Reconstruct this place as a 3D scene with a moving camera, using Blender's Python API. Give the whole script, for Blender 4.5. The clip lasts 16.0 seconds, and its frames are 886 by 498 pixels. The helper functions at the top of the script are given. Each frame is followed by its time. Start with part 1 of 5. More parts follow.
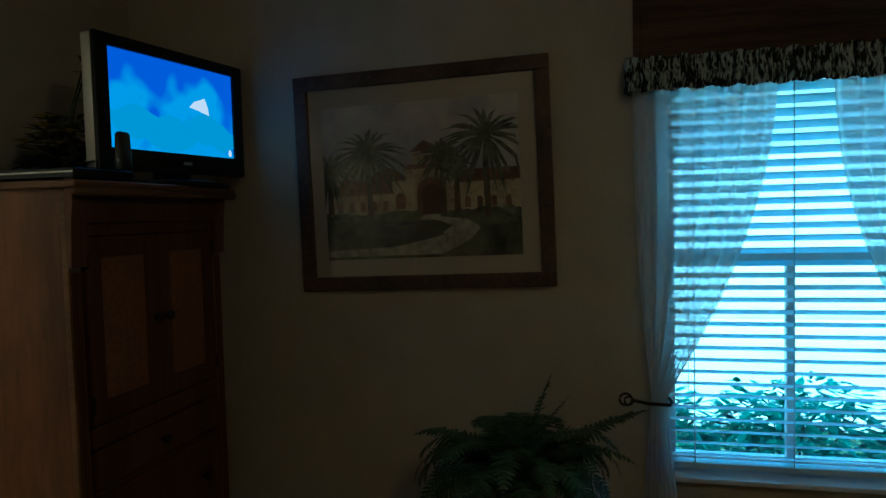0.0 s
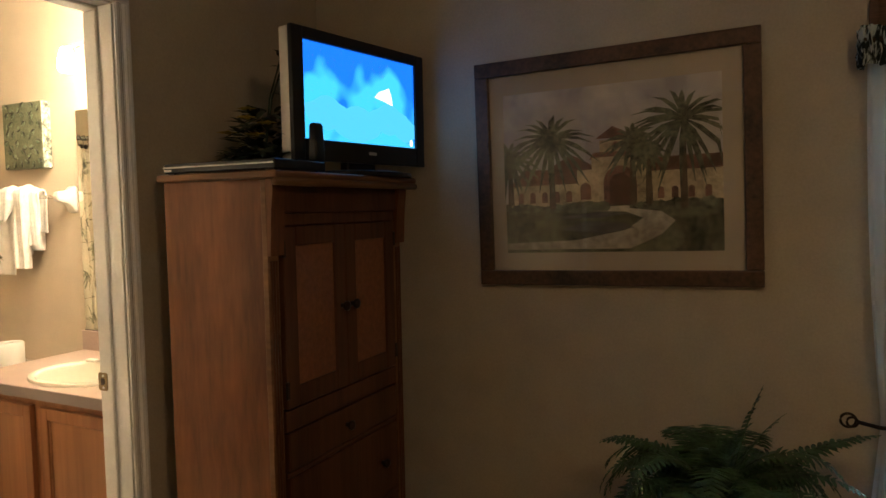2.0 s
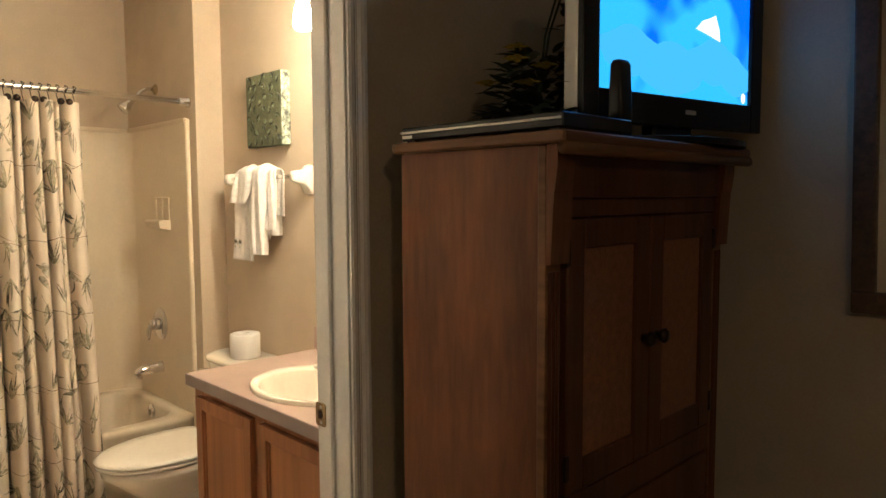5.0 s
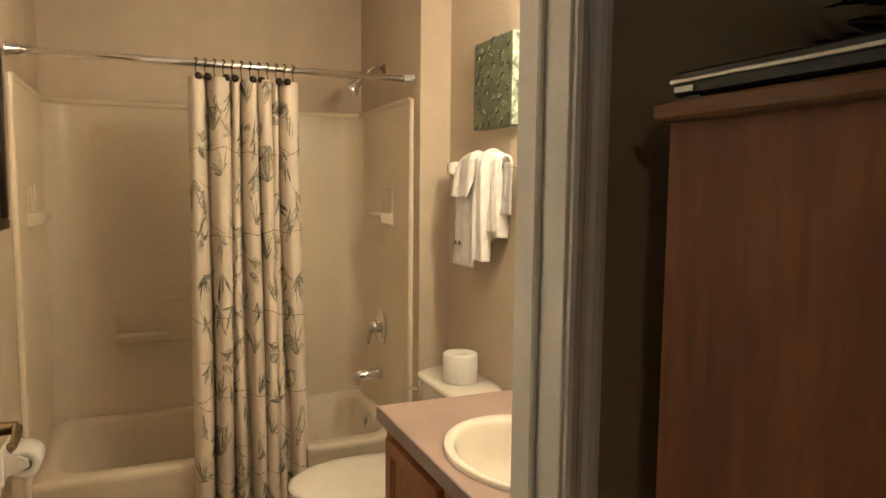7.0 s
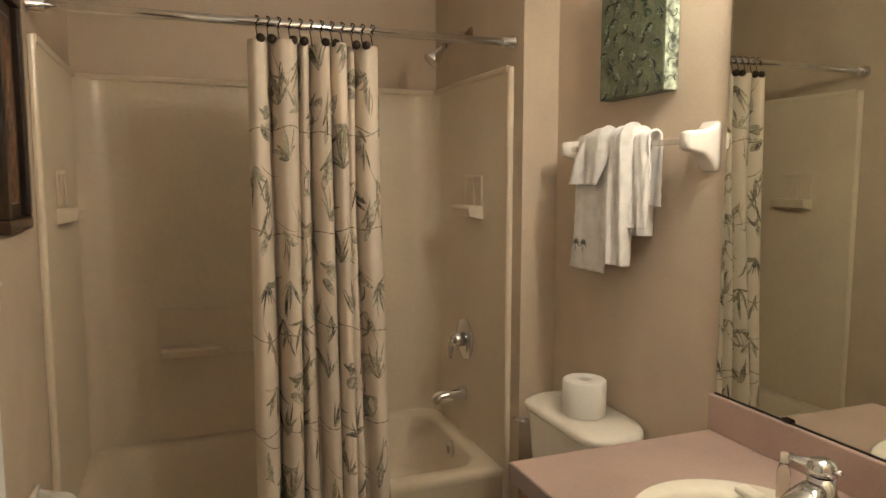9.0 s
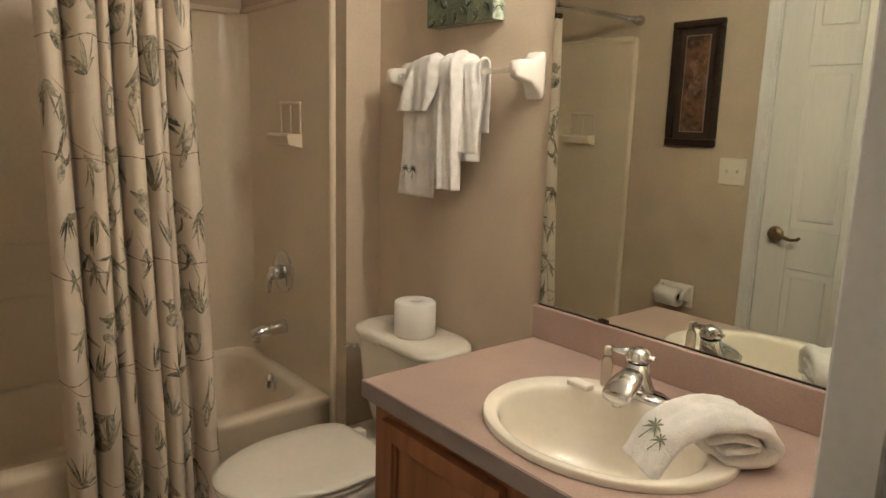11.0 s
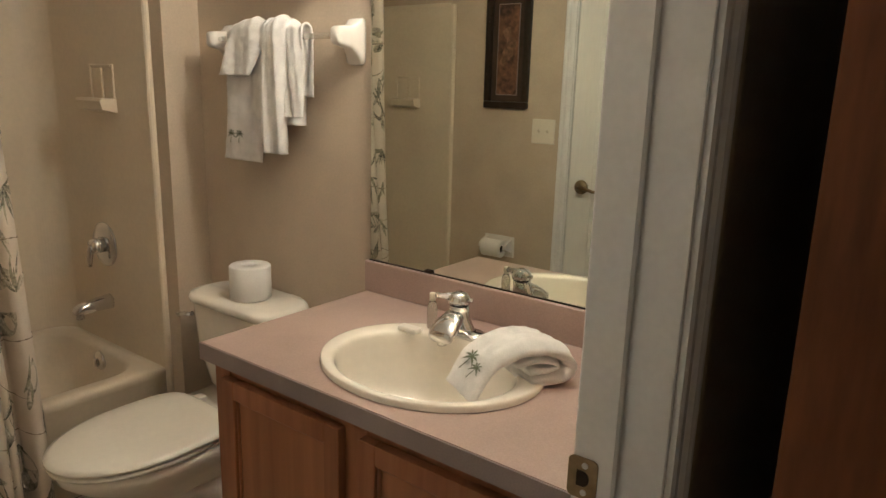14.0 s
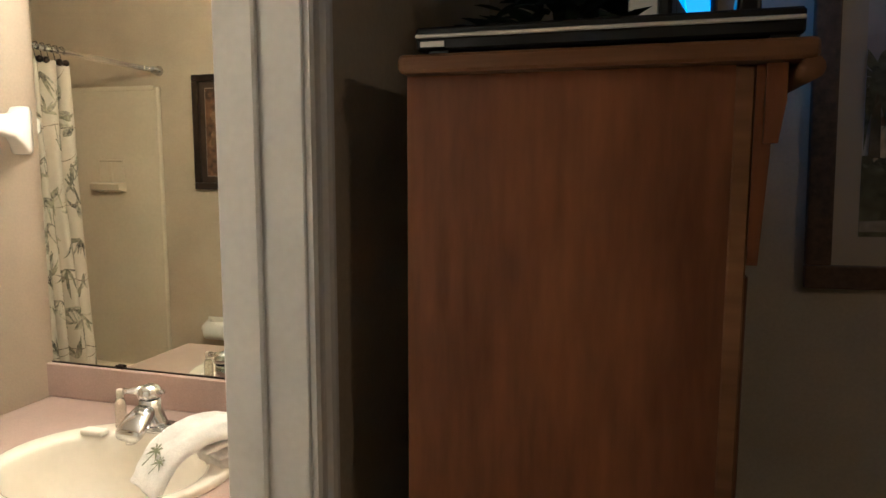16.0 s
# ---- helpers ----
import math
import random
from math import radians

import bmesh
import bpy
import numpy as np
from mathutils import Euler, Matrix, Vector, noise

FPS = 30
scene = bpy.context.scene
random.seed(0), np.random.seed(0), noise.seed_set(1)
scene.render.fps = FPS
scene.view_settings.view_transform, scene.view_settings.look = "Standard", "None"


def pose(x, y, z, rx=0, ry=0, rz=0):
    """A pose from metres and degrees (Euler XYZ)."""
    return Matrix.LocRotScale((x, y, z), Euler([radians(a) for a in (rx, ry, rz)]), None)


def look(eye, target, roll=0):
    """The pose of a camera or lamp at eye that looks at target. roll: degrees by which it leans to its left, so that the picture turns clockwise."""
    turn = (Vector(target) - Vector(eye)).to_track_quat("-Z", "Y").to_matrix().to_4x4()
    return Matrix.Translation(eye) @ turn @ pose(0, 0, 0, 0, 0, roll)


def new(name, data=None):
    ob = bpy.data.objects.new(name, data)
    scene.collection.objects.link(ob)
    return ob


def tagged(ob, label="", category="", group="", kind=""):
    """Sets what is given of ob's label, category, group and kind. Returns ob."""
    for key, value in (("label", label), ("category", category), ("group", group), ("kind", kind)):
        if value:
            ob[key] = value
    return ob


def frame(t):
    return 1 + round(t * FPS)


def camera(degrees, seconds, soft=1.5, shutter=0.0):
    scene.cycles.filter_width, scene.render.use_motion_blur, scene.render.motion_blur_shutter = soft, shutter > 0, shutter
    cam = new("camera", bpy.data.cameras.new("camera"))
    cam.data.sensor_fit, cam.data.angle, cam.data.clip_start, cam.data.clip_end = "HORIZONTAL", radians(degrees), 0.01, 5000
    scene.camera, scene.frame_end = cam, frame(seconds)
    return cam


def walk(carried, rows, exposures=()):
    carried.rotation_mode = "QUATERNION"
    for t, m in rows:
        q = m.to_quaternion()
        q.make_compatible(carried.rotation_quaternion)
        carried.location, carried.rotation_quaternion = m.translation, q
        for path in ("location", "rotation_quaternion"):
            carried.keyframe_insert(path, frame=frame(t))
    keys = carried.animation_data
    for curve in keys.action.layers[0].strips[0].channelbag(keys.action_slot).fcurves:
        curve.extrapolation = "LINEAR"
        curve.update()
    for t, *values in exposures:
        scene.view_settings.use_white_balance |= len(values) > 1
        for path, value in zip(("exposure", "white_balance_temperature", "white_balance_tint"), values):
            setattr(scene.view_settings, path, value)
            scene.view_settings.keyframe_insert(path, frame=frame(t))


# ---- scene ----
cam = camera(66.1, 16.0)
PATH = [
    (0, (2.882, -2.073, 1.397), (2.417, -0.13, 1.298), -1.5),
    (0.5, (2.839, -2.072, 1.403), (2.186, -0.184, 1.305), -1.3),
    (1, (2.836, -2.068, 1.404), (2.078, -0.22, 1.303), -1.3),
    (1.5, (2.805, -2.052, 1.399), (1.98, -0.233, 1.291), -1.0),
    (2, (2.748, -2.011, 1.404), (1.868, -0.219, 1.285), -1.1),
    (2.5, (2.685, -1.976, 1.404), (1.684, -0.248, 1.284), -1.1),
    (3, (2.636, -1.961, 1.407), (1.52, -0.306, 1.285), -1.0),
    (3.2, (2.612, -1.958, 1.408), (1.48, -0.314, 1.282), -0.8),
    (5.3, (2.168, -1.459, 1.402), (0.683, -0.128, 1.245), -0.1),
    (5.5, (2.13, -1.419, 1.411), (0.602, -0.14, 1.249), 0.1),
    (6, (2.038, -1.336, 1.406), (0.413, -0.184, 1.227), 0.4),
    (6.5, (1.884, -1.204, 1.406), (0.164, -0.204, 1.206), -0.2),
    (7, (1.756, -1.122, 1.419), (-0.073, -0.333, 1.236), 0.6),
    (7.5, (1.609, -1.13, 1.411), (-0.27, -0.463, 1.246), 1.0),
    (8, (1.487, -1.169, 1.41), (-0.393, -0.511, 1.237), 1.1),
    (8.5, (1.344, -1.17, 1.398), (-0.54, -0.526, 1.203), 0.6),
    (9, (1.222, -1.177, 1.397), (-0.636, -0.465, 1.193), 0.1),
    (9.5, (1.172, -1.238, 1.394), (-0.584, -0.302, 1.194), 1.0),
    (9.7, (1.163, -1.23, 1.403), (-0.56, -0.237, 1.192), 1.2),
    (11.8, (1.162, -1.357, 1.329), (-0.246, -0.023, 0.839), 1.2),
    (12, (1.161, -1.364, 1.334), (-0.225, -0.025, 0.8), 0.9),
    (12.5, (1.162, -1.362, 1.322), (-0.209, -0.038, 0.714), 0.7),
    (13, (1.167, -1.366, 1.322), (-0.187, -0.031, 0.702), 0.5),
    (13.5, (1.195, -1.368, 1.332), (-0.132, 0.02, 0.774), 1.0),
    (14, (1.248, -1.356, 1.36), (0.079, 0.201, 0.903), 1.6),
    (14.5, (1.297, -1.359, 1.38), (0.269, 0.313, 0.997), 1.5),
    (15, (1.343, -1.343, 1.393), (0.447, 0.415, 1.07), 0.8),
    (15.5, (1.378, -1.324, 1.404), (0.64, 0.511, 1.106), -0.0),
    (16, (1.409, -1.354, 1.387), (0.855, 0.553, 1.148), 0.1),
]

# exposure follows the clip's own brightening
EXPO = [(t, e + 3.1, k, -14 if t < 0.1 else 10 if t > 0.9 else 0) for t, e, k in ((0.0, -0.75, 4400), (0.3, -0.2, 4700), (0.5, 0.2, 4900), (1.0, 0.5, 5200), (1.5, 0.6, 5500), (3.0, 0.65, 5700), (5.5, 0.15, 5250), (7.0, -0.15, 5400), (8.5, -0.57, 4950), (9.5, -0.55, 4850), (13.0, -0.67, 4730), (14.5, -0.5, 4710), (15.0, -0.32, 4680), (16.0, 0.1, 4700))]
walk(cam, [(t, look(eye, target, roll)) for t, eye, target, roll in PATH], EXPO)

# ---- world and lights ----
world = bpy.data.worlds.new("world")
scene.world = world
world.use_nodes = True
wn = world.node_tree
sky = wn.nodes.new("ShaderNodeTexSky")
sky.sky_type, sky.sun_disc = "NISHITA", False
sky.sun_elevation, sky.sun_rotation = radians(55), radians(200)
wn.links.new(sky.outputs[0], wn.nodes["Background"].inputs[0])
wn.nodes["Background"].inputs[1].default_value = 0.15
sun = new("sun", bpy.data.lights.new("sun", "SUN"))
sun.data.energy, sun.data.angle, sun.data.color = 2.3, radians(0.6), (1, 0.95, 0.88)
sun.matrix_world = look((0, 0, 20), (-6, 12, 0))


# ---- materials ----
def mat(name, color, rough=0.6, metal=0.0, var=0.12, scale=6.0, fine=60.0, bump=0.15, stretch=(1, 1, 1), dark=None, spec=0.5, dist=0.002, span=(0.45, 0.80)):
    """A surface with two scales of variation: broad mottling and fine grain."""
    m = bpy.data.materials.new(name)
    m.use_nodes = True
    n, l = m.node_tree.nodes, m.node_tree.links
    b = n["Principled BSDF"]
    b.inputs["Roughness"].default_value, b.inputs["Metallic"].default_value = rough, metal
    b.inputs["Specular IOR Level"].default_value = spec
    tc = n.new("ShaderNodeTexCoord")
    mp = n.new("ShaderNodeMapping")
    mp.inputs["Scale"].default_value = stretch
    l.new(tc.outputs["Object"], mp.inputs[0])
    big, fin = n.new("ShaderNodeTexNoise"), n.new("ShaderNodeTexNoise")
    big.inputs["Scale"].default_value, fin.inputs["Scale"].default_value = scale, fine
    big.inputs["Detail"].default_value, fin.inputs["Detail"].default_value = 3, 3
    l.new(mp.outputs[0], big.inputs["Vector"]), l.new(mp.outputs[0], fin.inputs["Vector"])
    mix = n.new("ShaderNodeMix")
    mix.data_type = "RGBA"
    d = dark or tuple(c * (1 - 2.2 * var) for c in color)
    mix.inputs[6].default_value, mix.inputs[7].default_value = (*d, 1), (*[min(1, c * (1 + var)) for c in color], 1)
    add = n.new("ShaderNodeMath")
    add.operation = "MULTIPLY_ADD"
    l.new(fin.outputs[0], add.inputs[0])
    add.inputs[1].default_value = 0.5
    half = n.new("ShaderNodeMath")
    half.operation = "MULTIPLY"
    half.inputs[1].default_value = 0.75
    l.new(big.outputs[0], half.inputs[0])
    l.new(half.outputs[0], add.inputs[2])
    rng = n.new("ShaderNodeMapRange")
    rng.inputs["From Min"].default_value, rng.inputs["From Max"].default_value = span
    l.new(add.outputs[0], rng.inputs["Value"])
    l.new(rng.outputs[0], mix.inputs[0])
    l.new(mix.outputs[2], b.inputs["Base Color"])
    if bump:
        bp = n.new("ShaderNodeBump")
        bp.inputs["Strength"].default_value, bp.inputs["Distance"].default_value = bump, dist
        l.new(fin.outputs[0], bp.inputs["Height"])
        l.new(bp.outputs[0], b.inputs["Normal"])
    return m


def glow(name, color, strength):
    m = bpy.data.materials.new(name)
    m.use_nodes = True
    b = m.node_tree.nodes["Principled BSDF"]
    b.inputs["Base Color"].default_value = (0.02, 0.02, 0.02, 1)
    b.inputs["Emission Color"].default_value = (*color, 1)
    b.inputs["Emission Strength"].default_value = strength
    return m


M_WALL_BATH = mat("bath_wall_paint", (0.58, 0.48, 0.36), 0.7, fine=140, bump=0.25, var=0.04)
M_WALL_BED = mat("bedroom_wall_paint", (0.50, 0.43, 0.315), 0.8, fine=120, bump=0.35, var=0.05)
M_CEIL = mat("ceiling_paint", (0.78, 0.76, 0.72), 0.9, fine=80, bump=0.5, var=0.03)
M_TRIM = mat("white_trim_paint", (0.78, 0.77, 0.76), 0.4, fine=90, bump=0.08, var=0.03)
M_DOOR = mat("white_door_paint", (0.80, 0.78, 0.74), 0.42, fine=160, bump=0.12, var=0.03, stretch=(1, 1, 0.1))
M_TILE = mat("floor_tile", (0.60, 0.50, 0.38), 0.35, fine=30, scale=5, bump=0.1, var=0.12)
M_GROUT = mat("grout", (0.16, 0.12, 0.09), 0.9, bump=0.4)
M_CARPET = mat("carpet", (0.42, 0.36, 0.28), 1.0, fine=400, bump=0.8, var=0.15)
M_TUB = mat("tub_fibreglass", (0.74, 0.64, 0.49), 0.28, bump=0.03, var=0.03, scale=3)
M_PORC = mat("bone_porcelain", (0.84, 0.785, 0.69), 0.12, bump=0.0, var=0.02)
M_SINK = mat("almond_porcelain", (0.88, 0.82, 0.715), 0.06, bump=0.0, var=0.02)
M_CHROME = mat("chrome", (0.75, 0.75, 0.76), 0.1, 1.0, var=0.03, bump=0.0)
M_BRASS = mat("antique_brass", (0.32, 0.24, 0.13), 0.28, 1.0, var=0.15, bump=0.05)
M_BRONZE = mat("dark_bronze", (0.05, 0.035, 0.025), 0.4, 0.8, var=0.2)
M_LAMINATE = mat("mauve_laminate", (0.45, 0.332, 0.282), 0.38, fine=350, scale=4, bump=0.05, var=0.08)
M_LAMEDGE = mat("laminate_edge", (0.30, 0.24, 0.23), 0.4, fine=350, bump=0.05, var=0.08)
M_OAK = mat("oak", (0.36, 0.155, 0.06), 0.42, fine=45, scale=9, bump=0.25, var=0.2, stretch=(1, 1, 0.07), dark=(0.17, 0.062, 0.021), span=(0.35, 0.95))
M_OAK_PANEL = mat("oak_panel", (0.38, 0.17, 0.067), 0.42, fine=40, scale=7, bump=0.25, var=0.2, stretch=(1, 1, 0.05), dark=(0.19, 0.075, 0.026), span=(0.35, 0.95))
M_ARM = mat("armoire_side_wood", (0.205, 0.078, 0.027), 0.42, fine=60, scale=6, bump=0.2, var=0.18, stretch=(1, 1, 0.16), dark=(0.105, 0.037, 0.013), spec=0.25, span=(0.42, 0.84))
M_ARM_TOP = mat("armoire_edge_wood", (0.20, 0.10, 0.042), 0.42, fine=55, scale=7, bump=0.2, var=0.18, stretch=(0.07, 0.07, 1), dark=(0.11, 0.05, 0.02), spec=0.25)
# close to the side wood's hue, at a little over half its brightness
M_ARM_DARK = mat("armoire_darker_wood", (0.115, 0.044, 0.019), 0.45, fine=55, scale=7, bump=0.2, var=0.18, stretch=(1, 1, 0.06), dark=(0.065, 0.023, 0.009), spec=0.25)
M_TERRY = mat("white_terry", (0.93, 0.90, 0.87), 1.0, fine=420, scale=30, bump=1.0, var=0.06, dist=0.004)
M_PAPER = mat("tissue_paper", (0.84, 0.81, 0.77), 0.95, fine=200, bump=0.3, var=0.03)
M_CURTAIN = mat("cream_curtain_cloth", (0.68, 0.59, 0.48), 0.85, fine=300, scale=8, bump=0.25, var=0.05)
M_PRINT = mat("grey_green_print", (0.33, 0.30, 0.21), 0.9, scale=14, fine=120, var=0.4, bump=0.1)
M_PRINT_SOFT = mat("pale_grey_green_print", (0.48, 0.43, 0.335), 0.9, scale=22, fine=120, var=0.38, bump=0.1)
M_PRINT_LINE = mat("brown_line_print", (0.30, 0.24, 0.17), 0.9, scale=14, fine=120, var=0.3, bump=0.1)
M_BLACK = mat("black_plastic", (0.010, 0.010, 0.011), 0.32, bump=0.03, var=0.2, spec=0.3)
M_SILVER = mat("silver_plastic", (0.62, 0.61, 0.59), 0.35, 0.3, bump=0.02, var=0.04)
M_FRAME = mat("dark_wood_frame", (0.105, 0.054, 0.026), 0.5, fine=70, bump=0.4, var=0.3)
M_FRAME2 = mat("black_brown_frame", (0.03, 0.017, 0.01), 0.35, fine=70, bump=0.3, var=0.3)
M_MAT = mat("mat_board", (0.43, 0.34, 0.26), 0.9, bump=0.15, var=0.04, fine=200)
M_FERN = mat("fern_green", (0.055, 0.115, 0.04), 0.55, scale=14, fine=80, var=0.35, bump=0.1)
M_LEAFDK = mat("dark_silk_leaf", (0.03, 0.05, 0.022), 0.6, scale=20, var=0.4)
M_YELLOW = mat("yellow_petal", (0.60, 0.44, 0.06), 0.7, scale=30, var=0.25)
M_SHRUB = mat("shrub_leaf", (0.16, 0.38, 0.20), 0.5, scale=9, fine=50, var=0.45)
M_SOIL = mat("lawn", (0.07, 0.12, 0.04), 0.95, scale=3, fine=90, var=0.4, bump=0.6)
M_STUCCO = mat("pale_stucco", (0.75, 0.76, 0.78), 0.9, fine=90, bump=0.5, var=0.05)
M_POT = mat("terracotta", (0.30, 0.13, 0.07), 0.8, var=0.15)
M_PLATE = mat("ivory_plastic", (0.80, 0.74, 0.62), 0.35, bump=0.0, var=0.02)
M_CERAMIC = mat("white_ceramic", (0.82, 0.77, 0.70), 0.15, bump=0.0, var=0.02)
M_SLAT = bpy.data.materials.new("translucent_vinyl_slat")
M_SLAT.use_nodes = True
_n, _l = M_SLAT.node_tree.nodes, M_SLAT.node_tree.links
_tl, _m1 = _n.new("ShaderNodeBsdfTranslucent"), _n.new("ShaderNodeMixShader")
_tl.inputs[0].default_value = (0.85, 0.93, 0.95, 1)
_n["Principled BSDF"].inputs["Base Color"].default_value, _n["Principled BSDF"].inputs["Roughness"].default_value = (0.72, 0.84, 0.88, 1), 0.4
_m1.inputs[0].default_value = 0.85
_l.new(_n["Principled BSDF"].outputs[0], _m1.inputs[1]), _l.new(_tl.outputs[0], _m1.inputs[2])
_l.new(_m1.outputs[0], _n["Material Output"].inputs[0])
M_BLIND = mat("white_blind_slat", (0.62, 0.74, 0.80), 0.45, fine=120, bump=0.05, var=0.03)
M_SOAP = mat("wrapped_soap", (0.85, 0.80, 0.72), 0.4, bump=0.1, var=0.04)

M_MIRROR = bpy.data.materials.new("mirror_silver")
M_MIRROR.use_nodes = True
_b = M_MIRROR.node_tree.nodes["Principled BSDF"]
_b.inputs["Base Color"].default_value, _b.inputs["Metallic"].default_value, _b.inputs["Roughness"].default_value = (0.72, 0.74, 0.66, 1), 1.0, 0.012

M_GLASS = bpy.data.materials.new("window_glass")
M_GLASS.use_nodes = True
_b = M_GLASS.node_tree.nodes["Principled BSDF"]
_b.inputs["Transmission Weight"].default_value, _b.inputs["Roughness"].default_value, _b.inputs["IOR"].default_value = 1.0, 0.0, 1.45
_b.inputs["Base Color"].default_value = (0.93, 0.97, 0.97, 1)

# the daylight's cyan cast is put into the colour of the panes
M_DAYLIGHT_GLASS = bpy.data.materials.new("cyan_daylight_glass")
M_DAYLIGHT_GLASS.use_nodes = True
_b = M_DAYLIGHT_GLASS.node_tree.nodes["Principled BSDF"]
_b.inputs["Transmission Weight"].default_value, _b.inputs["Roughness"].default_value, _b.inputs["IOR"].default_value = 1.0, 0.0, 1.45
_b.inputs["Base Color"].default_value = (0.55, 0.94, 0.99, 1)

M_CLEAR = bpy.data.materials.new("clear_plastic")
M_CLEAR.use_nodes = True
_b = M_CLEAR.node_tree.nodes["Principled BSDF"]
_b.inputs["Transmission Weight"].default_value, _b.inputs["Roughness"].default_value, _b.inputs["IOR"].default_value = 0.8, 0.15, 1.4
_b.inputs["Base Color"].default_value = (0.85, 0.80, 0.70, 1)

M_ROD = bpy.data.materials.new("clear_acrylic_rod")
M_ROD.use_nodes = True
_n, _l = M_ROD.node_tree.nodes, M_ROD.node_tree.links
_tr, _m1 = _n.new("ShaderNodeBsdfTransparent"), _n.new("ShaderNodeMixShader")
_n["Principled BSDF"].inputs["Base Color"].default_value, _n["Principled BSDF"].inputs["Roughness"].default_value = (0.75, 0.68, 0.58, 1), 0.08
_tr.inputs[0].default_value = (0.93, 0.91, 0.88, 1)
_m1.inputs[0].default_value = 0.25
_l.new(_tr.outputs[0], _m1.inputs[1]), _l.new(_n["Principled BSDF"].outputs[0], _m1.inputs[2])
_l.new(_m1.outputs[0], _n["Material Output"].inputs[0])

M_SHEER = bpy.data.materials.new("sheer_voile")
M_SHEER.use_nodes = True
_n, _l = M_SHEER.node_tree.nodes, M_SHEER.node_tree.links
_n.remove(_n["Principled BSDF"])
_tr, _df, _tl, _m1, _m2 = [_n.new("ShaderNode" + k) for k in ("BsdfTransparent", "BsdfDiffuse", "BsdfTranslucent", "MixShader", "MixShader")]
_df.inputs[0].default_value, _tl.inputs[0].default_value = (0.84, 0.81, 0.78, 1), (0.90, 0.88, 0.85, 1)
_m1.inputs[0].default_value, _m2.inputs[0].default_value = 0.6, 0.79
_l.new(_df.outputs[0], _m1.inputs[1]), _l.new(_tl.outputs[0], _m1.inputs[2])
_l.new(_tr.outputs[0], _m2.inputs[1]), _l.new(_m1.outputs[0], _m2.inputs[2])
_l.new(_m2.outputs[0], _n["Material Output"].inputs[0])

M_VALANCE = mat("dark_green_white_print", (0.42, 0.47, 0.45), 0.9, scale=60, fine=130, var=0.3, bump=0.2, stretch=(1, 1, 0.35), dark=(0.004, 0.012, 0.011), span=(0.60, 0.70))
M_LAMP = glow("frosted_lamp_glass", (1.0, 0.76, 0.44), 28.0)
# warm glow of the added bedroom fill lamp
M_LAMP_FILL = glow("fill_lamp_glow", (1.0, 0.64, 0.30), 3.2)


# ---- builders ----
def thing(name, at, label, category, group="", kind=""):
    ob = new(name)
    ob.location = at
    ob.empty_display_size = 0.1
    return tagged(ob, label, category, group, kind)


def finish(name, bm, material, smooth=False):
    me = bpy.data.meshes.new(name)
    bmesh.ops.recalc_face_normals(bm, faces=bm.faces)
    bm.to_mesh(me)
    bm.free()
    me.materials.append(material)
    if smooth:
        for p in me.polygons:
            p.use_smooth = True
    return new(name, me)


def part(name, bm, material, parent, label="", smooth=False):
    ob = finish(name, bm, material, smooth)
    ob.parent = parent
    ob.matrix_parent_inverse = Matrix.Translation(parent.location).inverted() if parent.type == "EMPTY" else Matrix()
    return tagged(ob, label)


def solo(name, bm, material, label, category, group="", kind="", smooth=False):
    return tagged(finish(name, bm, material, smooth), label, category, group, kind)


def box(x0, x1, y0, y1, z0, z1, bevel=0.0, bm=None, seg=1):
    own = bm is None
    bm = bm or bmesh.new()
    v = bmesh.ops.create_cube(bm, size=1)["verts"]
    for p in v:
        p.co = Vector((x0 + (p.co.x + 0.5) * (x1 - x0), y0 + (p.co.y + 0.5) * (y1 - y0), z0 + (p.co.z + 0.5) * (z1 - z0)))
    if bevel:
        edges = list({e for p in v for e in p.link_edges})
        bmesh.ops.bevel(bm, geom=edges, offset=bevel, segments=seg, affect="EDGES", profile=0.6)
    return bm


def prism(points, h0, h1, axis="z", bm=None):
    """A closed outline in a plane, pushed from h0 to h1 along axis."""
    bm = bm or bmesh.new()
    put = {"z": lambda a, b, h: (a, b, h), "y": lambda a, b, h: (a, h, b), "x": lambda a, b, h: (h, a, b)}[axis]
    lo = [bm.verts.new(put(a, b, h0)) for a, b in points]
    hi = [bm.verts.new(put(a, b, h1)) for a, b in points]
    n = len(points)
    bm.faces.new(lo), bm.faces.new(hi)
    for i in range(n):
        bm.faces.new((lo[i], lo[(i + 1) % n], hi[(i + 1) % n], hi[i]))
    return bm


def loft(rings, bm=None, cap=True, closed=True):
    """Skin through rings of equal count."""
    bm = bm or bmesh.new()
    vs = [[bm.verts.new(p) for p in r] for r in rings]
    n = len(vs[0])
    for a, b in zip(vs, vs[1:]):
        for i in range(n if closed else n - 1):
            bm.faces.new((a[i], a[(i + 1) % n], b[(i + 1) % n], b[i]))
    if cap and closed:
        bm.faces.new(vs[0]), bm.faces.new(vs[-1])
    return bm


def ring(c, rx, ry, n=24, axis="z", power=2.0):
    out = []
    for i in range(n):
        a = 2 * math.pi * i / n
        u = math.copysign(abs(math.cos(a)) ** (2 / power), math.cos(a)) * rx
        w = math.copysign(abs(math.sin(a)) ** (2 / power), math.sin(a)) * ry
        out.append({"z": (c[0] + u, c[1] + w, c[2]), "y": (c[0] + u, c[1], c[2] + w), "x": (c[0], c[1] + u, c[2] + w)}[axis])
    return out


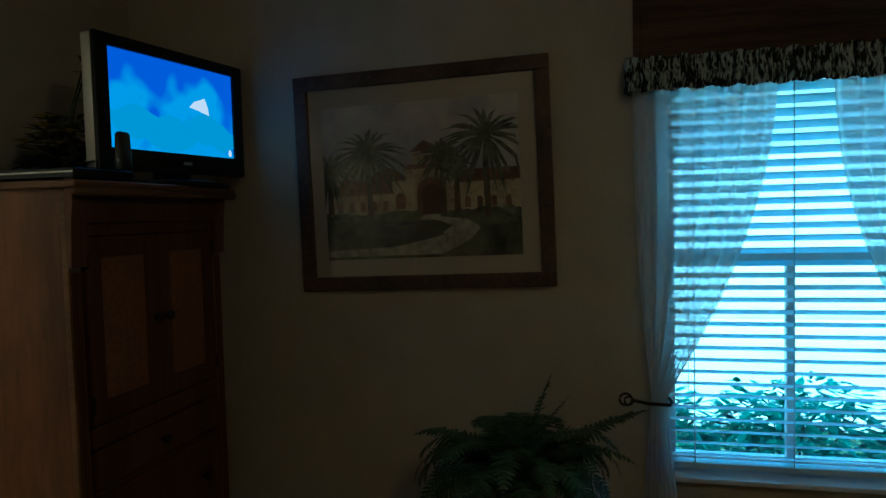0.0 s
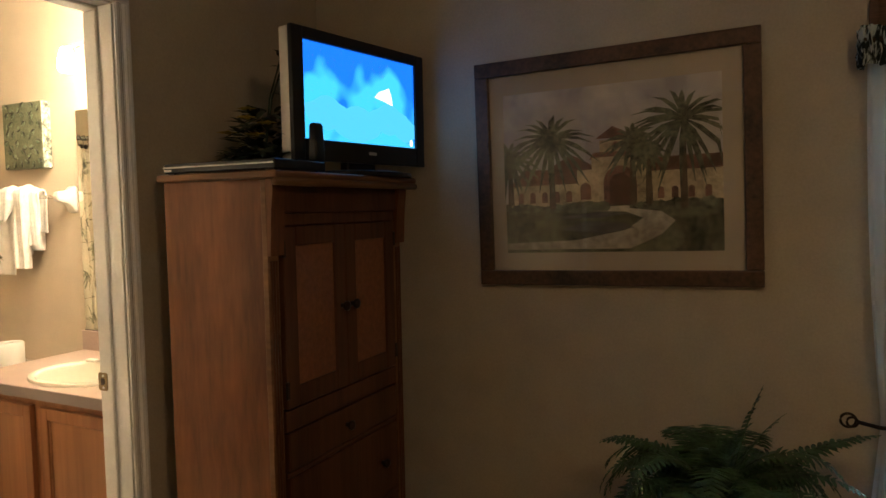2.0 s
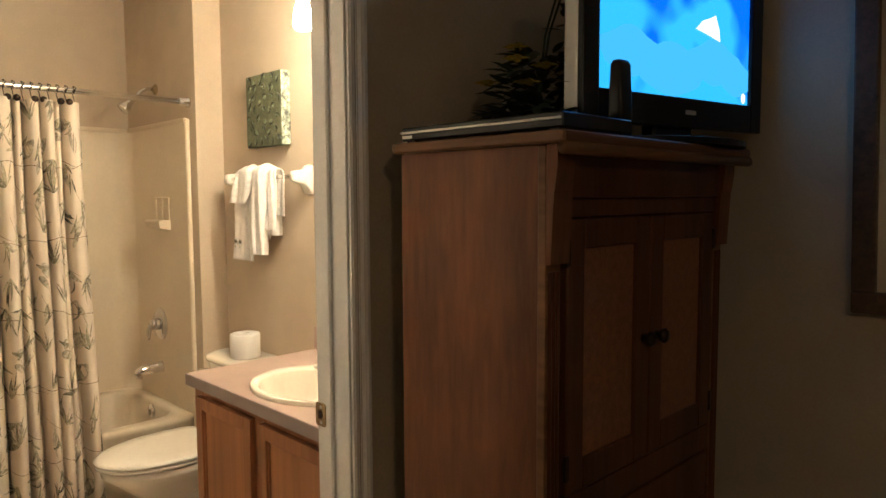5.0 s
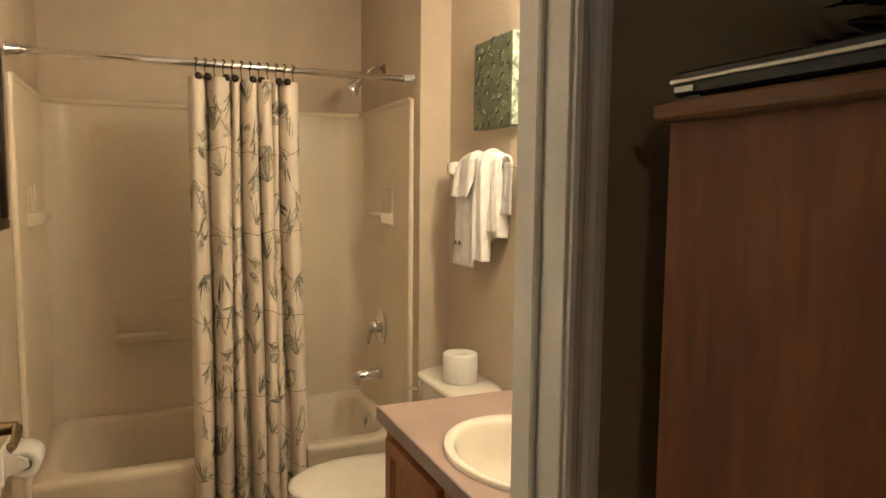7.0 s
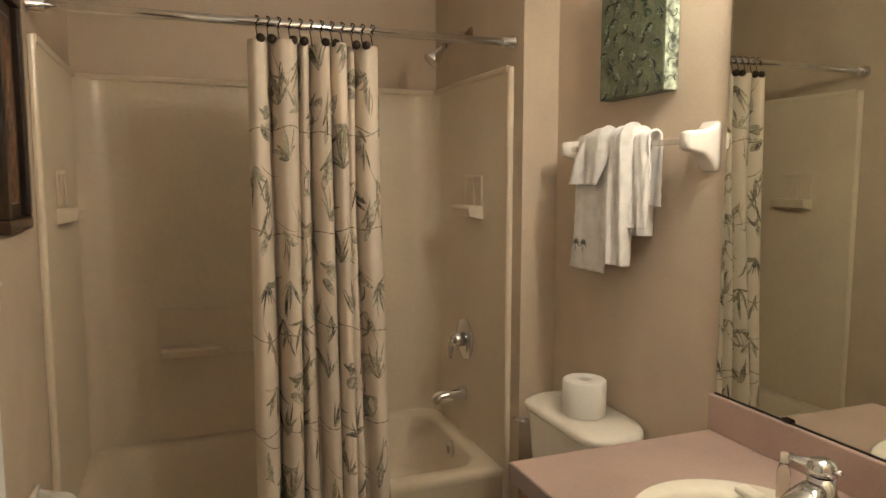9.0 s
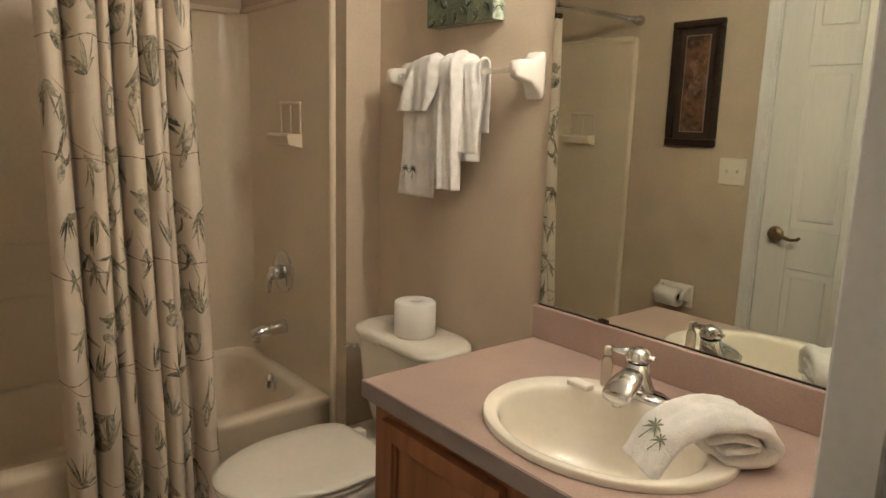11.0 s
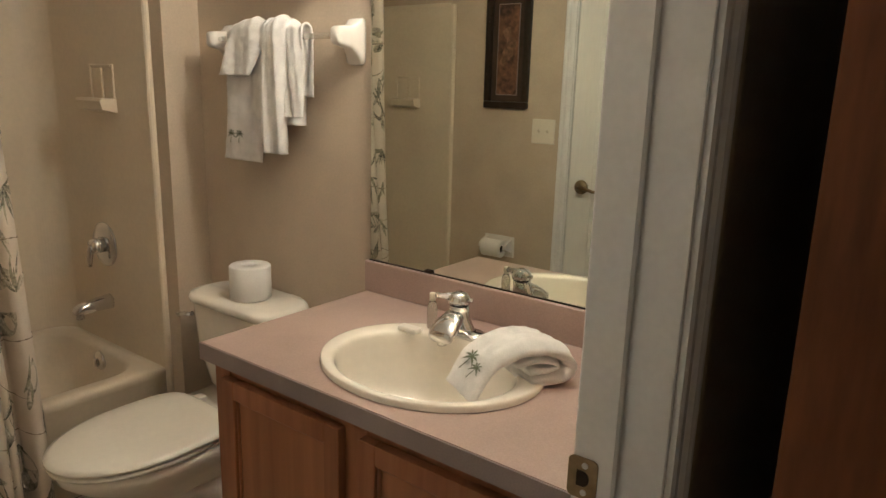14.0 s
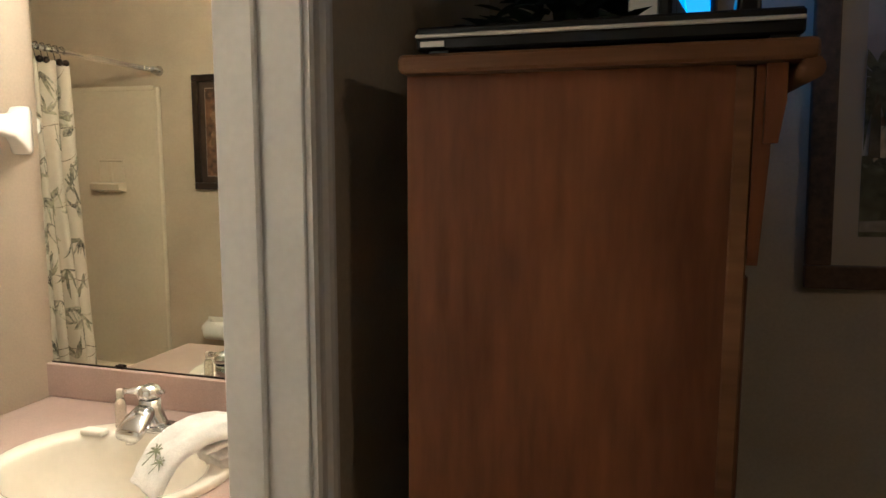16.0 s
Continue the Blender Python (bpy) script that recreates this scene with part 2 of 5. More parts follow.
def lathe(c, profile, n=24, axis="z", bm=None):
    """profile: (radius, distance along axis)."""
    k = {"x": 0, "y": 1, "z": 2}[axis]
    rings = []
    for r, h in profile:
        p = list(c)
        p[k] += h
        rings.append(ring(p, max(r, 1e-4), max(r, 1e-4), n, axis))
    return loft(rings, bm)


def tube(points, r, n=10, bm=None, radii=None):
    bm = bm or bmesh.new()
    pts = [Vector(p) for p in points]
    rings = []
    for i, p in enumerate(pts):
        d = (pts[min(i + 1, len(pts) - 1)] - pts[max(i - 1, 0)]).normalized()
        side = d.cross(Vector((0, 0, 1)))
        if side.length < 0.05:
            side = d.cross(Vector((1, 0, 0)))
        side.normalize()
        up = side.cross(d)
        rr = radii[i] if radii else r
        rings.append([p + side * rr * math.cos(2 * math.pi * k / n) + up * rr * math.sin(2 * math.pi * k / n) for k in range(n)])
    return loft(rings, bm)


def arc(c, r, a0, a1, n, plane="yz"):
    out = []
    for i in range(n + 1):
        a = radians(a0 + (a1 - a0) * i / n)
        u, w = r * math.cos(a), r * math.sin(a)
        out.append({"yz": (c[0], c[1] + u, c[2] + w), "xz": (c[0] + u, c[1], c[2] + w), "xy": (c[0] + u, c[1] + w, c[2])}[plane])
    return out


def merge(name, bms_boxes, material, label, category="", kind="structure"):
    bm = bmesh.new()
    for b in bms_boxes:
        box(*b, bm=bm)
    return solo(name, bm, material, label, category, kind=kind)


# ---- structure ----
H = 2.45
XB, XJ0, XJ1 = -1.60, 0.945, 1.036          # tub wall, and the two faces of the wall between bathroom and bedroom
YS, YN = -1.538, 0.332                     # bathroom's south face, bedroom's north face
DY0, DY1, DZ = -1.405, -0.647, 2.005       # clear doorway
floor_bed = merge("floor_1", [(XJ0, 5.3, -4.4, YN, -0.12, 0)], M_CARPET, "beige cut-pile bedroom carpet", "floor")
floor_bath = merge("floor", [(XB, XJ0, YS, 0.0, -0.12, -0.006)], M_GROUT, "beige ceramic floor tiles with dark grout", "floor")
merge("ceiling", [(XB - 0.12, 5.42, -4.52, 0.6, H, H + 0.1)], M_CEIL, "white textured ceiling", "ceiling")
merge("wall_north", [(XB - 0.12, XJ0, 0.0, 0.12, -0.12, H), (XB, -0.784, -0.13, 0.0, 0, H)], M_WALL_BATH, "tan painted bathroom wall behind the vanity", "wall")
merge("wall_west", [(XB - 0.12, XB, YS - 0.12, 0.0, -0.12, H)], M_WALL_BATH, "tan painted wall behind the tub", "wall")
merge("wall_south", [(XB, -0.20, YS - 0.12, YS, -0.12, H), (0.54, XJ0, YS - 0.12, YS, -0.12, H), (-0.20, 0.54, YS - 0.12, YS, 2.04, H), (-0.20, 0.54, YS - 0.12, YS - 0.06, -0.12, 2.04)], M_WALL_BATH, "tan painted bathroom wall with a closed door", "wall")
# the wall between the rooms, each side in its own paint
for nm, xa, xb, m, lab in (("wall_east", XJ0, 0.980, M_WALL_BATH, "tan painted wall round the bathroom doorway"), ("wall_1", 0.980, XJ1, M_WALL_BED, "olive tan bedroom wall round the bathroom doorway")):
    merge(nm, [(xa, xb, DY1 + 0.018, YN, 0, H), (xa, xb, -4.4, DY0 - 0.018, 0, H), (xa, xb, DY0 - 0.018, DY1 + 0.018, DZ + 0.018, H)], m, lab, "wall")
WX0, WX1, WZ0, WZ1 = 3.08, 3.91, 0.475, 1.85   # window opening
merge("wall_2", [(XJ0, WX0, YN, YN + 0.2, -0.12, H), (WX1, 5.3, YN, YN + 0.2, -0.12, H), (WX0, WX1, YN, YN + 0.2, -0.12, WZ0), (WX0, WX1, YN, YN + 0.2, WZ1, H)], M_WALL_BED, "olive tan bedroom wall with the window", "wall")
merge("wall_3", [(5.3, 5.42, -4.52, 0.55, -0.12, H)], M_WALL_BED, "olive tan bedroom wall", "wall")
merge("wall_4", [(XJ0, 5.3, -4.52, -4.4, -0.12, H)], M_WALL_BED, "olive tan bedroom wall", "wall")
CX1, CY1 = 1.66, -1.545
merge("wall_5", [(XJ1, CX1, -4.4, CY1, 0, H)], M_WALL_BED, "olive tan closet wall beside the doorway", "wall")
solo("trim", box(CX1, CX1 + 0.016, CY1 - 0.060, CY1 - 0.002, 0, 2.05, 0.004), M_TRIM, "white painted casing on the closet wall's corner", "trim", kind="structure")

# doorway: jambs, stops, casings
frame_1 = thing("door_frame", (0.97, DY1, 0), "white painted door frame with moulded casing", "door frame", kind="structure")
for nm, y0, y1 in (("jamb", DY1, DY1 + 0.018), ("jamb", DY0 - 0.018, DY0)):
    part(nm, box(0.931, XJ1 + 0.002, y0, y1, 0, DZ, 0.0015), M_TRIM, frame_1)
part("head_jamb", box(0.931, XJ1 + 0.002, DY0, DY1, DZ - 0.0, DZ + 0.018, 0.0015), M_TRIM, frame_1)
part("stop", box(0.930, 0.984, DY1 - 0.011, DY1 - 0.0, 0, DZ - 0.012, 0.003), M_TRIM, frame_1)
part("stop", box(0.932, 0.984, DY0, DY0 + 0.011, 0, DZ - 0.012, 0.003), M_TRIM, frame_1)
part("stop", box(0.932, 0.984, DY0, DY1, DZ - 0.011, DZ, 0.003), M_TRIM, frame_1)


def casing_profile(t0):
    """Moulded section: distance from the opening, thickness."""
    return [(0.0, 0.0), (0.0, 0.009), (0.006, 0.012), (0.014, 0.012), (0.018, 0.009), (0.024, 0.010), (0.030, 0.015), (0.038, 0.017), (0.045, 0.017), (0.049, 0.012), (0.049, 0.0)]


for side, sgn in ((XJ1, 1), (XJ0, -1)):
    pr = casing_profile(0)
    e = 0.006
    part("casing", prism([(side + sgn * t, DY1 + e + d) for d, t in pr], 0, DZ + e, "z"), M_TRIM, frame_1)
    part("casing", prism([(side + sgn * t, DY0 - e - d) for d, t in pr], 0, DZ + e, "z"), M_TRIM, frame_1)
    part("head_casing", prism([(side + sgn * t, DZ + e + d) for d, t in pr], DY0 - e - 0.049, DY1 + e + 0.049, "y"), M_TRIM, frame_1)
plate_outline = []
for cx, cz, a0 in ((0.957, 0.927, 0), (0.933, 0.927, 90), (0.933, 0.887, 180), (0.957, 0.887, 270)):
    plate_outline += [(cx + 0.007 * math.cos(radians(a0 + 22.5 * k)), cz + 0.007 * math.sin(radians(a0 + 22.5 * k))) for k in range(5)]
strike = part("strike_plate", prism(plate_outline, DY1 - 0.0135, DY1 - 0.0112, "y"), M_BRASS, frame_1, "antique brass strike plate")
part("latch_hole", prism([(0.938, 0.897), (0.938, 0.917)] + [(0.946 + 0.008 * math.cos(radians(a)), 0.907 + 0.010 * math.sin(radians(a))) for a in range(90, -91, -20)], DY1 - 0.0147, DY1 - 0.0136, "y"), M_BRONZE, strike)
for z in (0.889, 0.925):
    part("screw", lathe((0.948, DY1 - 0.0150, z), [(0.0040, 0), (0.0040, 0.0015)], 12, "y"), M_SILVER, strike)


def panel_door(name, width, height, label, lever=True, mirror_lever=1):
    """A moulded six-panel door: hinge edge on x = 0, running to +x, face towards +y at y = 0."""
    d = thing(name, (0, 0, 0), label, "door", kind="structure")
    th = 0.035
    part("core", box(0.0, width, -th + 0.006, -0.006, 0.008, height), M_DOOR, d)
    st, mid = 0.115, 0.10
    pw = (width - 2 * st - mid) / 2
    rows = [(0.24, 0.80), (0.97, 1.60), (1.72, height - 0.13)]
    for fy0, fy1 in ((-0.006, 0.0), (-th, -th + 0.006)):
        for x0, x1 in ((0, st), (st + pw, st + pw + mid), (width - st, width)):
            part("stile", box(x0, x1, fy0, fy1, 0.008, height, 0.0025), M_DOOR, d)
        zs = [0.008] + [z for r in rows for z in r] + [height]
        for z0, z1 in zip(zs[::2], zs[1::2]):
            for x0 in (st, st + pw + mid):
                part("rail", box(x0, x0 + pw, fy0, fy1, z0, z1, 0.0025), M_DOOR, d)
        for z0, z1 in rows:
            for x0 in (st, st + pw + mid):
                yy = (fy0 - 0.001, fy1 - 0.001) if fy1 == 0.0 else (fy0 + 0.001, fy1 + 0.001)
                part("panel", box(x0 + 0.028, x0 + pw - 0.028, yy[0], yy[1], z0 + 0.028, z1 - 0.028, 0.005), M_DOOR, d)
    hx, hz = width - 0.065, 0.935
    for s, y in ((1, 0.0), (-1, -th)):
        rose = part("rose", lathe((hx, y, hz), [(0.033, 0), (0.033, s * 0.004), (0.028, s * 0.010), (0.014, s * 0.013), (0.012, s * 0.045), (0.001, s * 0.046)], 24, "y"), M_BRASS, d, "antique brass lever handle", True)
        pts = [(hx, y + s * 0.040, hz), (hx - 0.02, y + s * 0.046, hz + 0.004), (hx - 0.05, y + s * 0.048, hz - 0.002), (hx - 0.08, y + s * 0.047, hz - 0.010), (hx - 0.105, y + s * 0.046, hz - 0.006), (hx - 0.115, y + s * 0.046, hz + 0.003)]
        part("lever", tube(pts, 0.008, 10, None, [0.010, 0.010, 0.008, 0.007, 0.0065, 0.006]), M_BRASS, rose, "", True)
    part("latch_plate", box(width, width + 0.002, -0.029, -0.006, 0.905, 0.965), M_BRASS, d)
    for z in (0.2, 1.0, 1.8):
        part("hinge", lathe((-0.004, 0.004, z), [(0.006, 0), (0.006, 0.09)], 10, "z"), M_BRASS, d)
    return d


entry = panel_door("door_1", 0.735, 2.015, "white six-panel bathroom door, standing open")
entry.matrix_basis = pose(0.905, DY0 - 0.031, 0.004, 0, 0, 180 + 1.2)
closet = panel_door("door_2", 0.71, 2.02, "white six-panel closed door in bathroom wall")
closet.matrix_basis = pose(-0.185 + 0.71, YS - 0.046, 0.004, 0, 0, 180)
frame_2 = thing("door_frame", (0.2, YS, 0), "white painted casing round the closed door", "door frame", kind="structure")
pr = casing_profile(0)
part("casing", prism([(-0.191 - d, YS + t) for d, t in pr], 0, 2.046, "z"), M_TRIM, frame_2)
part("casing", prism([(0.531 + d, YS + t) for d, t in pr], 0, 2.046, "z"), M_TRIM, frame_2)
part("head_casing", prism([(YS + t, 2.046 + d) for d, t in pr], -0.240, 0.580, "x"), M_TRIM, frame_2)
for x0, x1 in ((-0.20, -0.187), (0.527, 0.54)):
    part("jamb", box(x0, x1, YS - 0.058, YS, 0, 2.032), M_TRIM, frame_2)
for nm, b in (("baseboard_1", (-0.782, 0.012, -0.014, 0.0, 0, 0.085)), ("baseboard_2", (-0.80, -0.25, YS, YS + 0.014, 0, 0.085)), ("baseboard_3", (XJ1, 3.0, YN - 0.014, YN, 0, 0.09)), ("baseboard_4", (3.0, 5.3, YN - 0.014, YN, 0, 0.09)), ("baseboard_5", (XJ1, XJ1 + 0.014, -0.59, YN - 0.014, 0, 0.09))):
    solo(nm, box(*b, 0.004), M_TRIM, "white painted baseboard", "baseboard", kind="structure")

# ---- bathroom: tub and surround ----
TX0, TX1, TY0, TY1, TZ = XB + 0.004, -0.868, YS + 0.004, -0.134, 0.376


def rrect(x0, x1, y0, y1, z, r, n=6):
    out = []
    for cx, cy, a0 in ((x1 - r, y1 - r, 0), (x0 + r, y1 - r, 90), (x0 + r, y0 + r, 180), (x1 - r, y0 + r, 270)):
        for i in range(n + 1):
            a = radians(a0 + 90 * i / n)
            out.append((cx + r * math.cos(a), cy + r * math.sin(a), z))
    return out


tub = thing("bathtub", ((TX0 + TX1) / 2, (TY0 + TY1) / 2, 0), "bone fibreglass bathtub with one-piece wall surround", "bathtub")
rings = [rrect(TX0, TX1 - 0.055, TY0, TY1, 0.0, 0.01), rrect(TX0, TX1 - 0.055, TY0, TY1, 0.05, 0.01), rrect(TX0, TX1 - 0.035, TY0, TY1, 0.06, 0.01), rrect(TX0, TX1 - 0.02, TY0, TY1, 0.30, 0.01), rrect(TX0, TX1 - 0.004, TY0, TY1, 0.345, 0.012),
         rrect(TX0, TX1, TY0, TY1, TZ - 0.012, 0.014), rrect(TX0 + 0.003, TX1 - 0.008, TY0 + 0.003, TY1 - 0.003, TZ, 0.016),
         rrect(TX0 + 0.055, TX1 - 0.065, TY0 + 0.07, TY1 - 0.06, TZ, 0.11), rrect(TX0 + 0.066, TX1 - 0.078, TY0 + 0.085, TY1 - 0.07, TZ - 0.016, 0.11),
         rrect(TX0 + 0.085, TX1 - 0.10, TY0 + 0.16, TY1 - 0.10, 0.15, 0.12), rrect(TX0 + 0.13, TX1 - 0.14, TY0 + 0.24, TY1 - 0.15, 0.085, 0.10)]
part("tub_shell", loft(rings), M_TUB, tub, "", True)
# surround: back sheet, end sheets with rolled front edges and a top lip
SZ = 1.765
part("back_panel", box(XB + 0.002, XB + 0.02, TY0 + 0.01, TY1 - 0.01, TZ - 0.002, SZ), M_TUB, tub)
for y0, y1 in ((TY1 - 0.012, TY1 + 0.003), (TY0 - 0.002, TY0 + 0.012)):
    part("end_panel", box(XB + 0.004, -0.855, y0, y1, TZ - 0.002, SZ), M_TUB, tub)
for s, yb in ((-1, TY1 + 0.002), (1, TY0 - 0.002)):
    part("edge_stile", prism([(-0.870, yb), (-0.870, yb + s * 0.013), (-0.866, yb + s * 0.017), (-0.858, yb + s * 0.018), (-0.851, yb + s * 0.014), (-0.848, yb + s * 0.008), (-0.848, yb)], 0.0, SZ + 0.004, "z"), M_TUB, tub)
    # cove where back meets end
    cx, cy = XB + 0.02, yb + s * 0.012
    cove = [(cx - 0.01, cy - s * 0.01)] + [(cx + 0.10 - 0.10 * math.sin(radians(a)), cy + s * (0.10 - 0.10 * math.cos(radians(a)))) for a in range(0, 91, 6)]
    part("corner_cove", prism(cove, TZ, SZ - 0.013, "z"), M_TUB, tub)
part("top_lip", box(XB + 0.002, XB + 0.026, TY0 + 0.01, TY1 - 0.01, SZ - 0.012, SZ + 0.010, 0.005, seg=2), M_TUB, tub)
for y0, y1 in ((TY1 - 0.016, TY1 + 0.003), (TY0 - 0.002, TY0 + 0.016)):
    part("top_lip", box(XB + 0.026, -0.871, y0, y1, SZ - 0.012, SZ + 0.012, 0.006, seg=2), M_TUB, tub)


def soap_shelf(cx, yb, s, z):
    """Two upright recesses, shown by their raised frame, over a projecting ledge."""
    part("soap_ledge", prism([(yb, z + 0.036), (yb + s * 0.052, z + 0.036), (yb + s * 0.058, z + 0.028), (yb + s * 0.052, z), (yb, z - 0.012)], cx - 0.085, cx + 0.085, "x"), M_TUB, tub)
    for x0, x1, z0, z1 in ((cx - 0.082, cx - 0.068, z + 0.036, z + 0.15), (cx - 0.009, cx + 0.009, z + 0.036, z + 0.138), (cx + 0.068, cx + 0.082, z + 0.036, z + 0.15), (cx - 0.068, cx + 0.068, z + 0.138, z + 0.15)):
        ya, yc = sorted((yb, yb + s * 0.006))
        part("recess_rib", box(x0, x1, ya, yc, z0, z1, 0.003), M_TUB, tub)


soap_shelf(-1.145, TY1 - 0.012, -1, 1.262)
soap_shelf(-1.145, TY0 + 0.012, 1, 1.272)
part("back_ledge", prism([(XB + 0.02, 0.745), (XB + 0.066, 0.745), (XB + 0.072, 0.737), (XB + 0.066, 0.712), (XB + 0.02, 0.70)], -1.27, -1.06, "y"), M_TUB, tub)
for y0, y1, z0, z1 in ((-1.273, -1.261, 0.745, 0.90), (-1.273, -0.655, 0.89, 0.90), (-0.667, -0.655, 0.70, 0.89), (-1.06, -0.667, 0.70, 0.71)):
    part("recess_rib", box(XB + 0.02, XB + 0.027, y0, y1, z0, z1, 0.002), M_TUB, tub)

VX, VY = -1.222, TY1 - 0.0125
valve = thing("shower_valve", (VX, VY, 0.768), "chrome single-lever shower valve with round plate", "shower valve")
part("escutcheon", lathe((VX, VY, 0.768), [(0.083, 0), (0.083, -0.004), (0.076, -0.009), (0.045, -0.013), (0.03, -0.014)], 32, "y"), M_CHROME, valve, "", True)
part("dial", lathe((VX, VY, 0.768), [(0.030, -0.012), (0.028, -0.04), (0.022, -0.055), (0.001, -0.057)], 24, "y"), M_CHROME, valve, "", True)
part("lever", tube([(VX, VY - 0.048, 0.768), (VX - 0.004, VY - 0.057, 0.746), (VX - 0.008, VY - 0.060, 0.711), (VX - 0.010, VY - 0.058, 0.691)], 0.01, 10, None, [0.014, 0.012, 0.010, 0.007]), M_CHROME, valve, "", True)
spout = thing("tub_spout", (VX, VY, 0.545), "chrome tub spout on the surround", "tub spout")
part("spout_body", loft([ring((VX, VY - d, 0.548 - q), r, r * k, 20, "y", 2.4) for d, q, r, k in ((0, 0, 0.028, 1), (0.01, 0, 0.027, 1), (0.06, 0.002, 0.025, 0.95), (0.105, 0.006, 0.024, 0.9), (0.13, 0.012, 0.020, 0.75), (0.136, 0.016, 0.012, 0.5))]), M_CHROME, spout, "", True)
part("spout_outlet", lathe((VX, VY - 0.115, 0.505), [(0.014, 0), (0.014, 0.03)], 16, "z"), M_CHROME, spout, "", True)
over = thing("overflow_plate", (VX + 0.02, TY1 - 0.075, 0.32), "round chrome overflow plate inside the tub", "overflow plate")
part("plate", lathe((VX + 0.02, TY1 - 0.078, 0.335), [(0.036, 0), (0.036, -0.006), (0.03, -0.012), (0.006, -0.014)], 24, "y"), M_CHROME, over, "", True)
part("trip_lever", box(VX + 0.014, VX + 0.026, TY1 - 0.103, TY1 - 0.09, 0.315, 0.345, 0.003), M_CHROME, over)
shower = thing("wall_shower", (VX, -0.13, 1.93), "chrome shower head on a bent arm", "shower head")
part("flange", lathe((VX, -0.13, 1.945), [(0.028, 0), (0.028, -0.004), (0.014, -0.014)], 20, "y"), M_BRASS, shower, "", True)
part("arm", tube([(VX, -0.135, 1.945), (VX, -0.17, 1.945), (VX, -0.20, 1.93), (VX, -0.235, 1.893)], 0.009, 10), M_CHROME, shower, "", True)
part("head", tube([(VX, -0.232, 1.897), (VX, -0.25, 1.878), (VX, -0.27, 1.856), (VX, -0.288, 1.836), (VX, -0.292, 1.832)], 0.02, 18, None, [0.012, 0.014, 0.022, 0.034, 0.030]), M_CHROME, shower, "", True)

# ---- shower rod and curtain ----
RX, RZ = -0.85, 1.845
rod = thing("shower_rod", (RX, -0.8, RZ), "straight chrome shower curtain rod", "curtain rod")
part("rod", tube([(RX, YS + 0.004, RZ), (RX, -0.9, RZ), (RX, -0.132, RZ)], 0.0125, 16), M_CHROME, rod, "", True)
for y, s in ((-0.131, -1), (YS + 0.001, 1)):
    part("flange", lathe((RX, y, RZ), [(0.024, 0), (0.024, s * 0.006), (0.018, s * 0.012), (0.017, s * 0.045), (0.013, s * 0.047)], 20, "y"), M_CHROME, rod, "", True)

CY0, CY1C, CZ1, CZ0, CLOTH = -0.985, -0.592, 1.797, 0.062, 1.08
random.seed(11)
# ridges of the gathered cloth: middle and half width along it, depth
RIDGES = ((0.070, 0.068, 0.80), (0.270, 0.080, 1.00), (0.415, 0.045, 0.74), (0.540, 0.058, 0.92), (0.672, 0.062, 1.00), (0.775, 0.034, 0.55), (0.910, 0.072, 0.88))


def curtain_at(s, z):
    """Point of the cloth: s in 0..1 along it, z its height."""
    v = (CZ1 - z) / (CZ1 - CZ0)
    y0, y1 = CY0 - 0.01 * v, CY1C + 0.02 * v
    fold = 0.0
    for k, (c, w, deep) in enumerate(RIDGES):
        c = c + 0.018 * math.sin(2.3 * v + 1.9 * k) * min(1.0, 3 * v)
        w = w * (1 + 0.16 * math.sin(3.1 * v + 2.3 * k))
        q = (s - c) / w
        if abs(q) < 1.35:
            fold = max(fold, deep * max(0.0, 1 - abs(q / 1.12) ** 2.6) ** 0.55 if abs(q) < 1.12 else 0.0)
    # over the tub's rim the cloth is pushed out to the room
    out = 0.042 * min(1.0, max(0.0, (v - 0.25) / 0.5))
    x = RX - 0.042 + out + (0.080 + 0.014 * v) * fold + 0.005 * math.sin(7 * v + 11 * s) + 0.004 * math.sin(23 * s + 2 * v)
    return Vector((x + 0.012 * v, y0 + (y1 - y0) * s, z - 0.012 * math.sin(9 * s + 0.6) * v))


curtain = thing("shower_curtain", (RX, -0.78, CZ0), "cream cloth shower curtain printed with grey-green bamboo leaves", "shower curtain")
NS, NV = 300, 60
bm = bmesh.new()
grid = [[bm.verts.new(curtain_at(i / NS, CZ1 - (CZ1 - CZ0) * j / NV)) for i in range(NS + 1)] for j in range(NV + 1)]
for j in range(NV):
    for i in range(NS):
        bm.faces.new((grid[j][i], grid[j][i + 1], grid[j + 1][i + 1], grid[j + 1][i]))
cloth = part("cloth", bm, M_CURTAIN, curtain, "", True)


def cloth_strip(bm, pts, widths, lift):
    """A printed stroke on both faces of the cloth: pts in (metres along the cloth, height)."""
    for sgn in (1, -1):
        prev = None
        for (a, z), w, (a2, z2) in zip(pts, widths, pts[1:] + [(2 * pts[-1][0] - pts[-2][0], 2 * pts[-1][1] - pts[-2][1])]):
            d = Vector((a2 - a, z2 - z))
            if d.length < 1e-6:
                return
            d.normalize()
            row = []
            for k in (-1, 1):
                aa, zz = a - d.y * w * k / 2, z + d.x * w * k / 2
                s = min(0.999, max(0.001, aa / CLOTH))
                zz = min(CZ1 - 0.005, max(CZ0 + 0.005, zz))
                p = curtain_at(s, zz)
                t = curtain_at(min(1, s + 0.001), zz) - curtain_at(max(0, s - 0.001), zz)
                nrm = t.cross(Vector((0, 0, 1))).normalized()
                row.append(bm.verts.new(p + nrm * lift * sgn))
            if prev:
                bm.faces.new((prev[0], prev[1], row[1], row[0]))
            prev = row


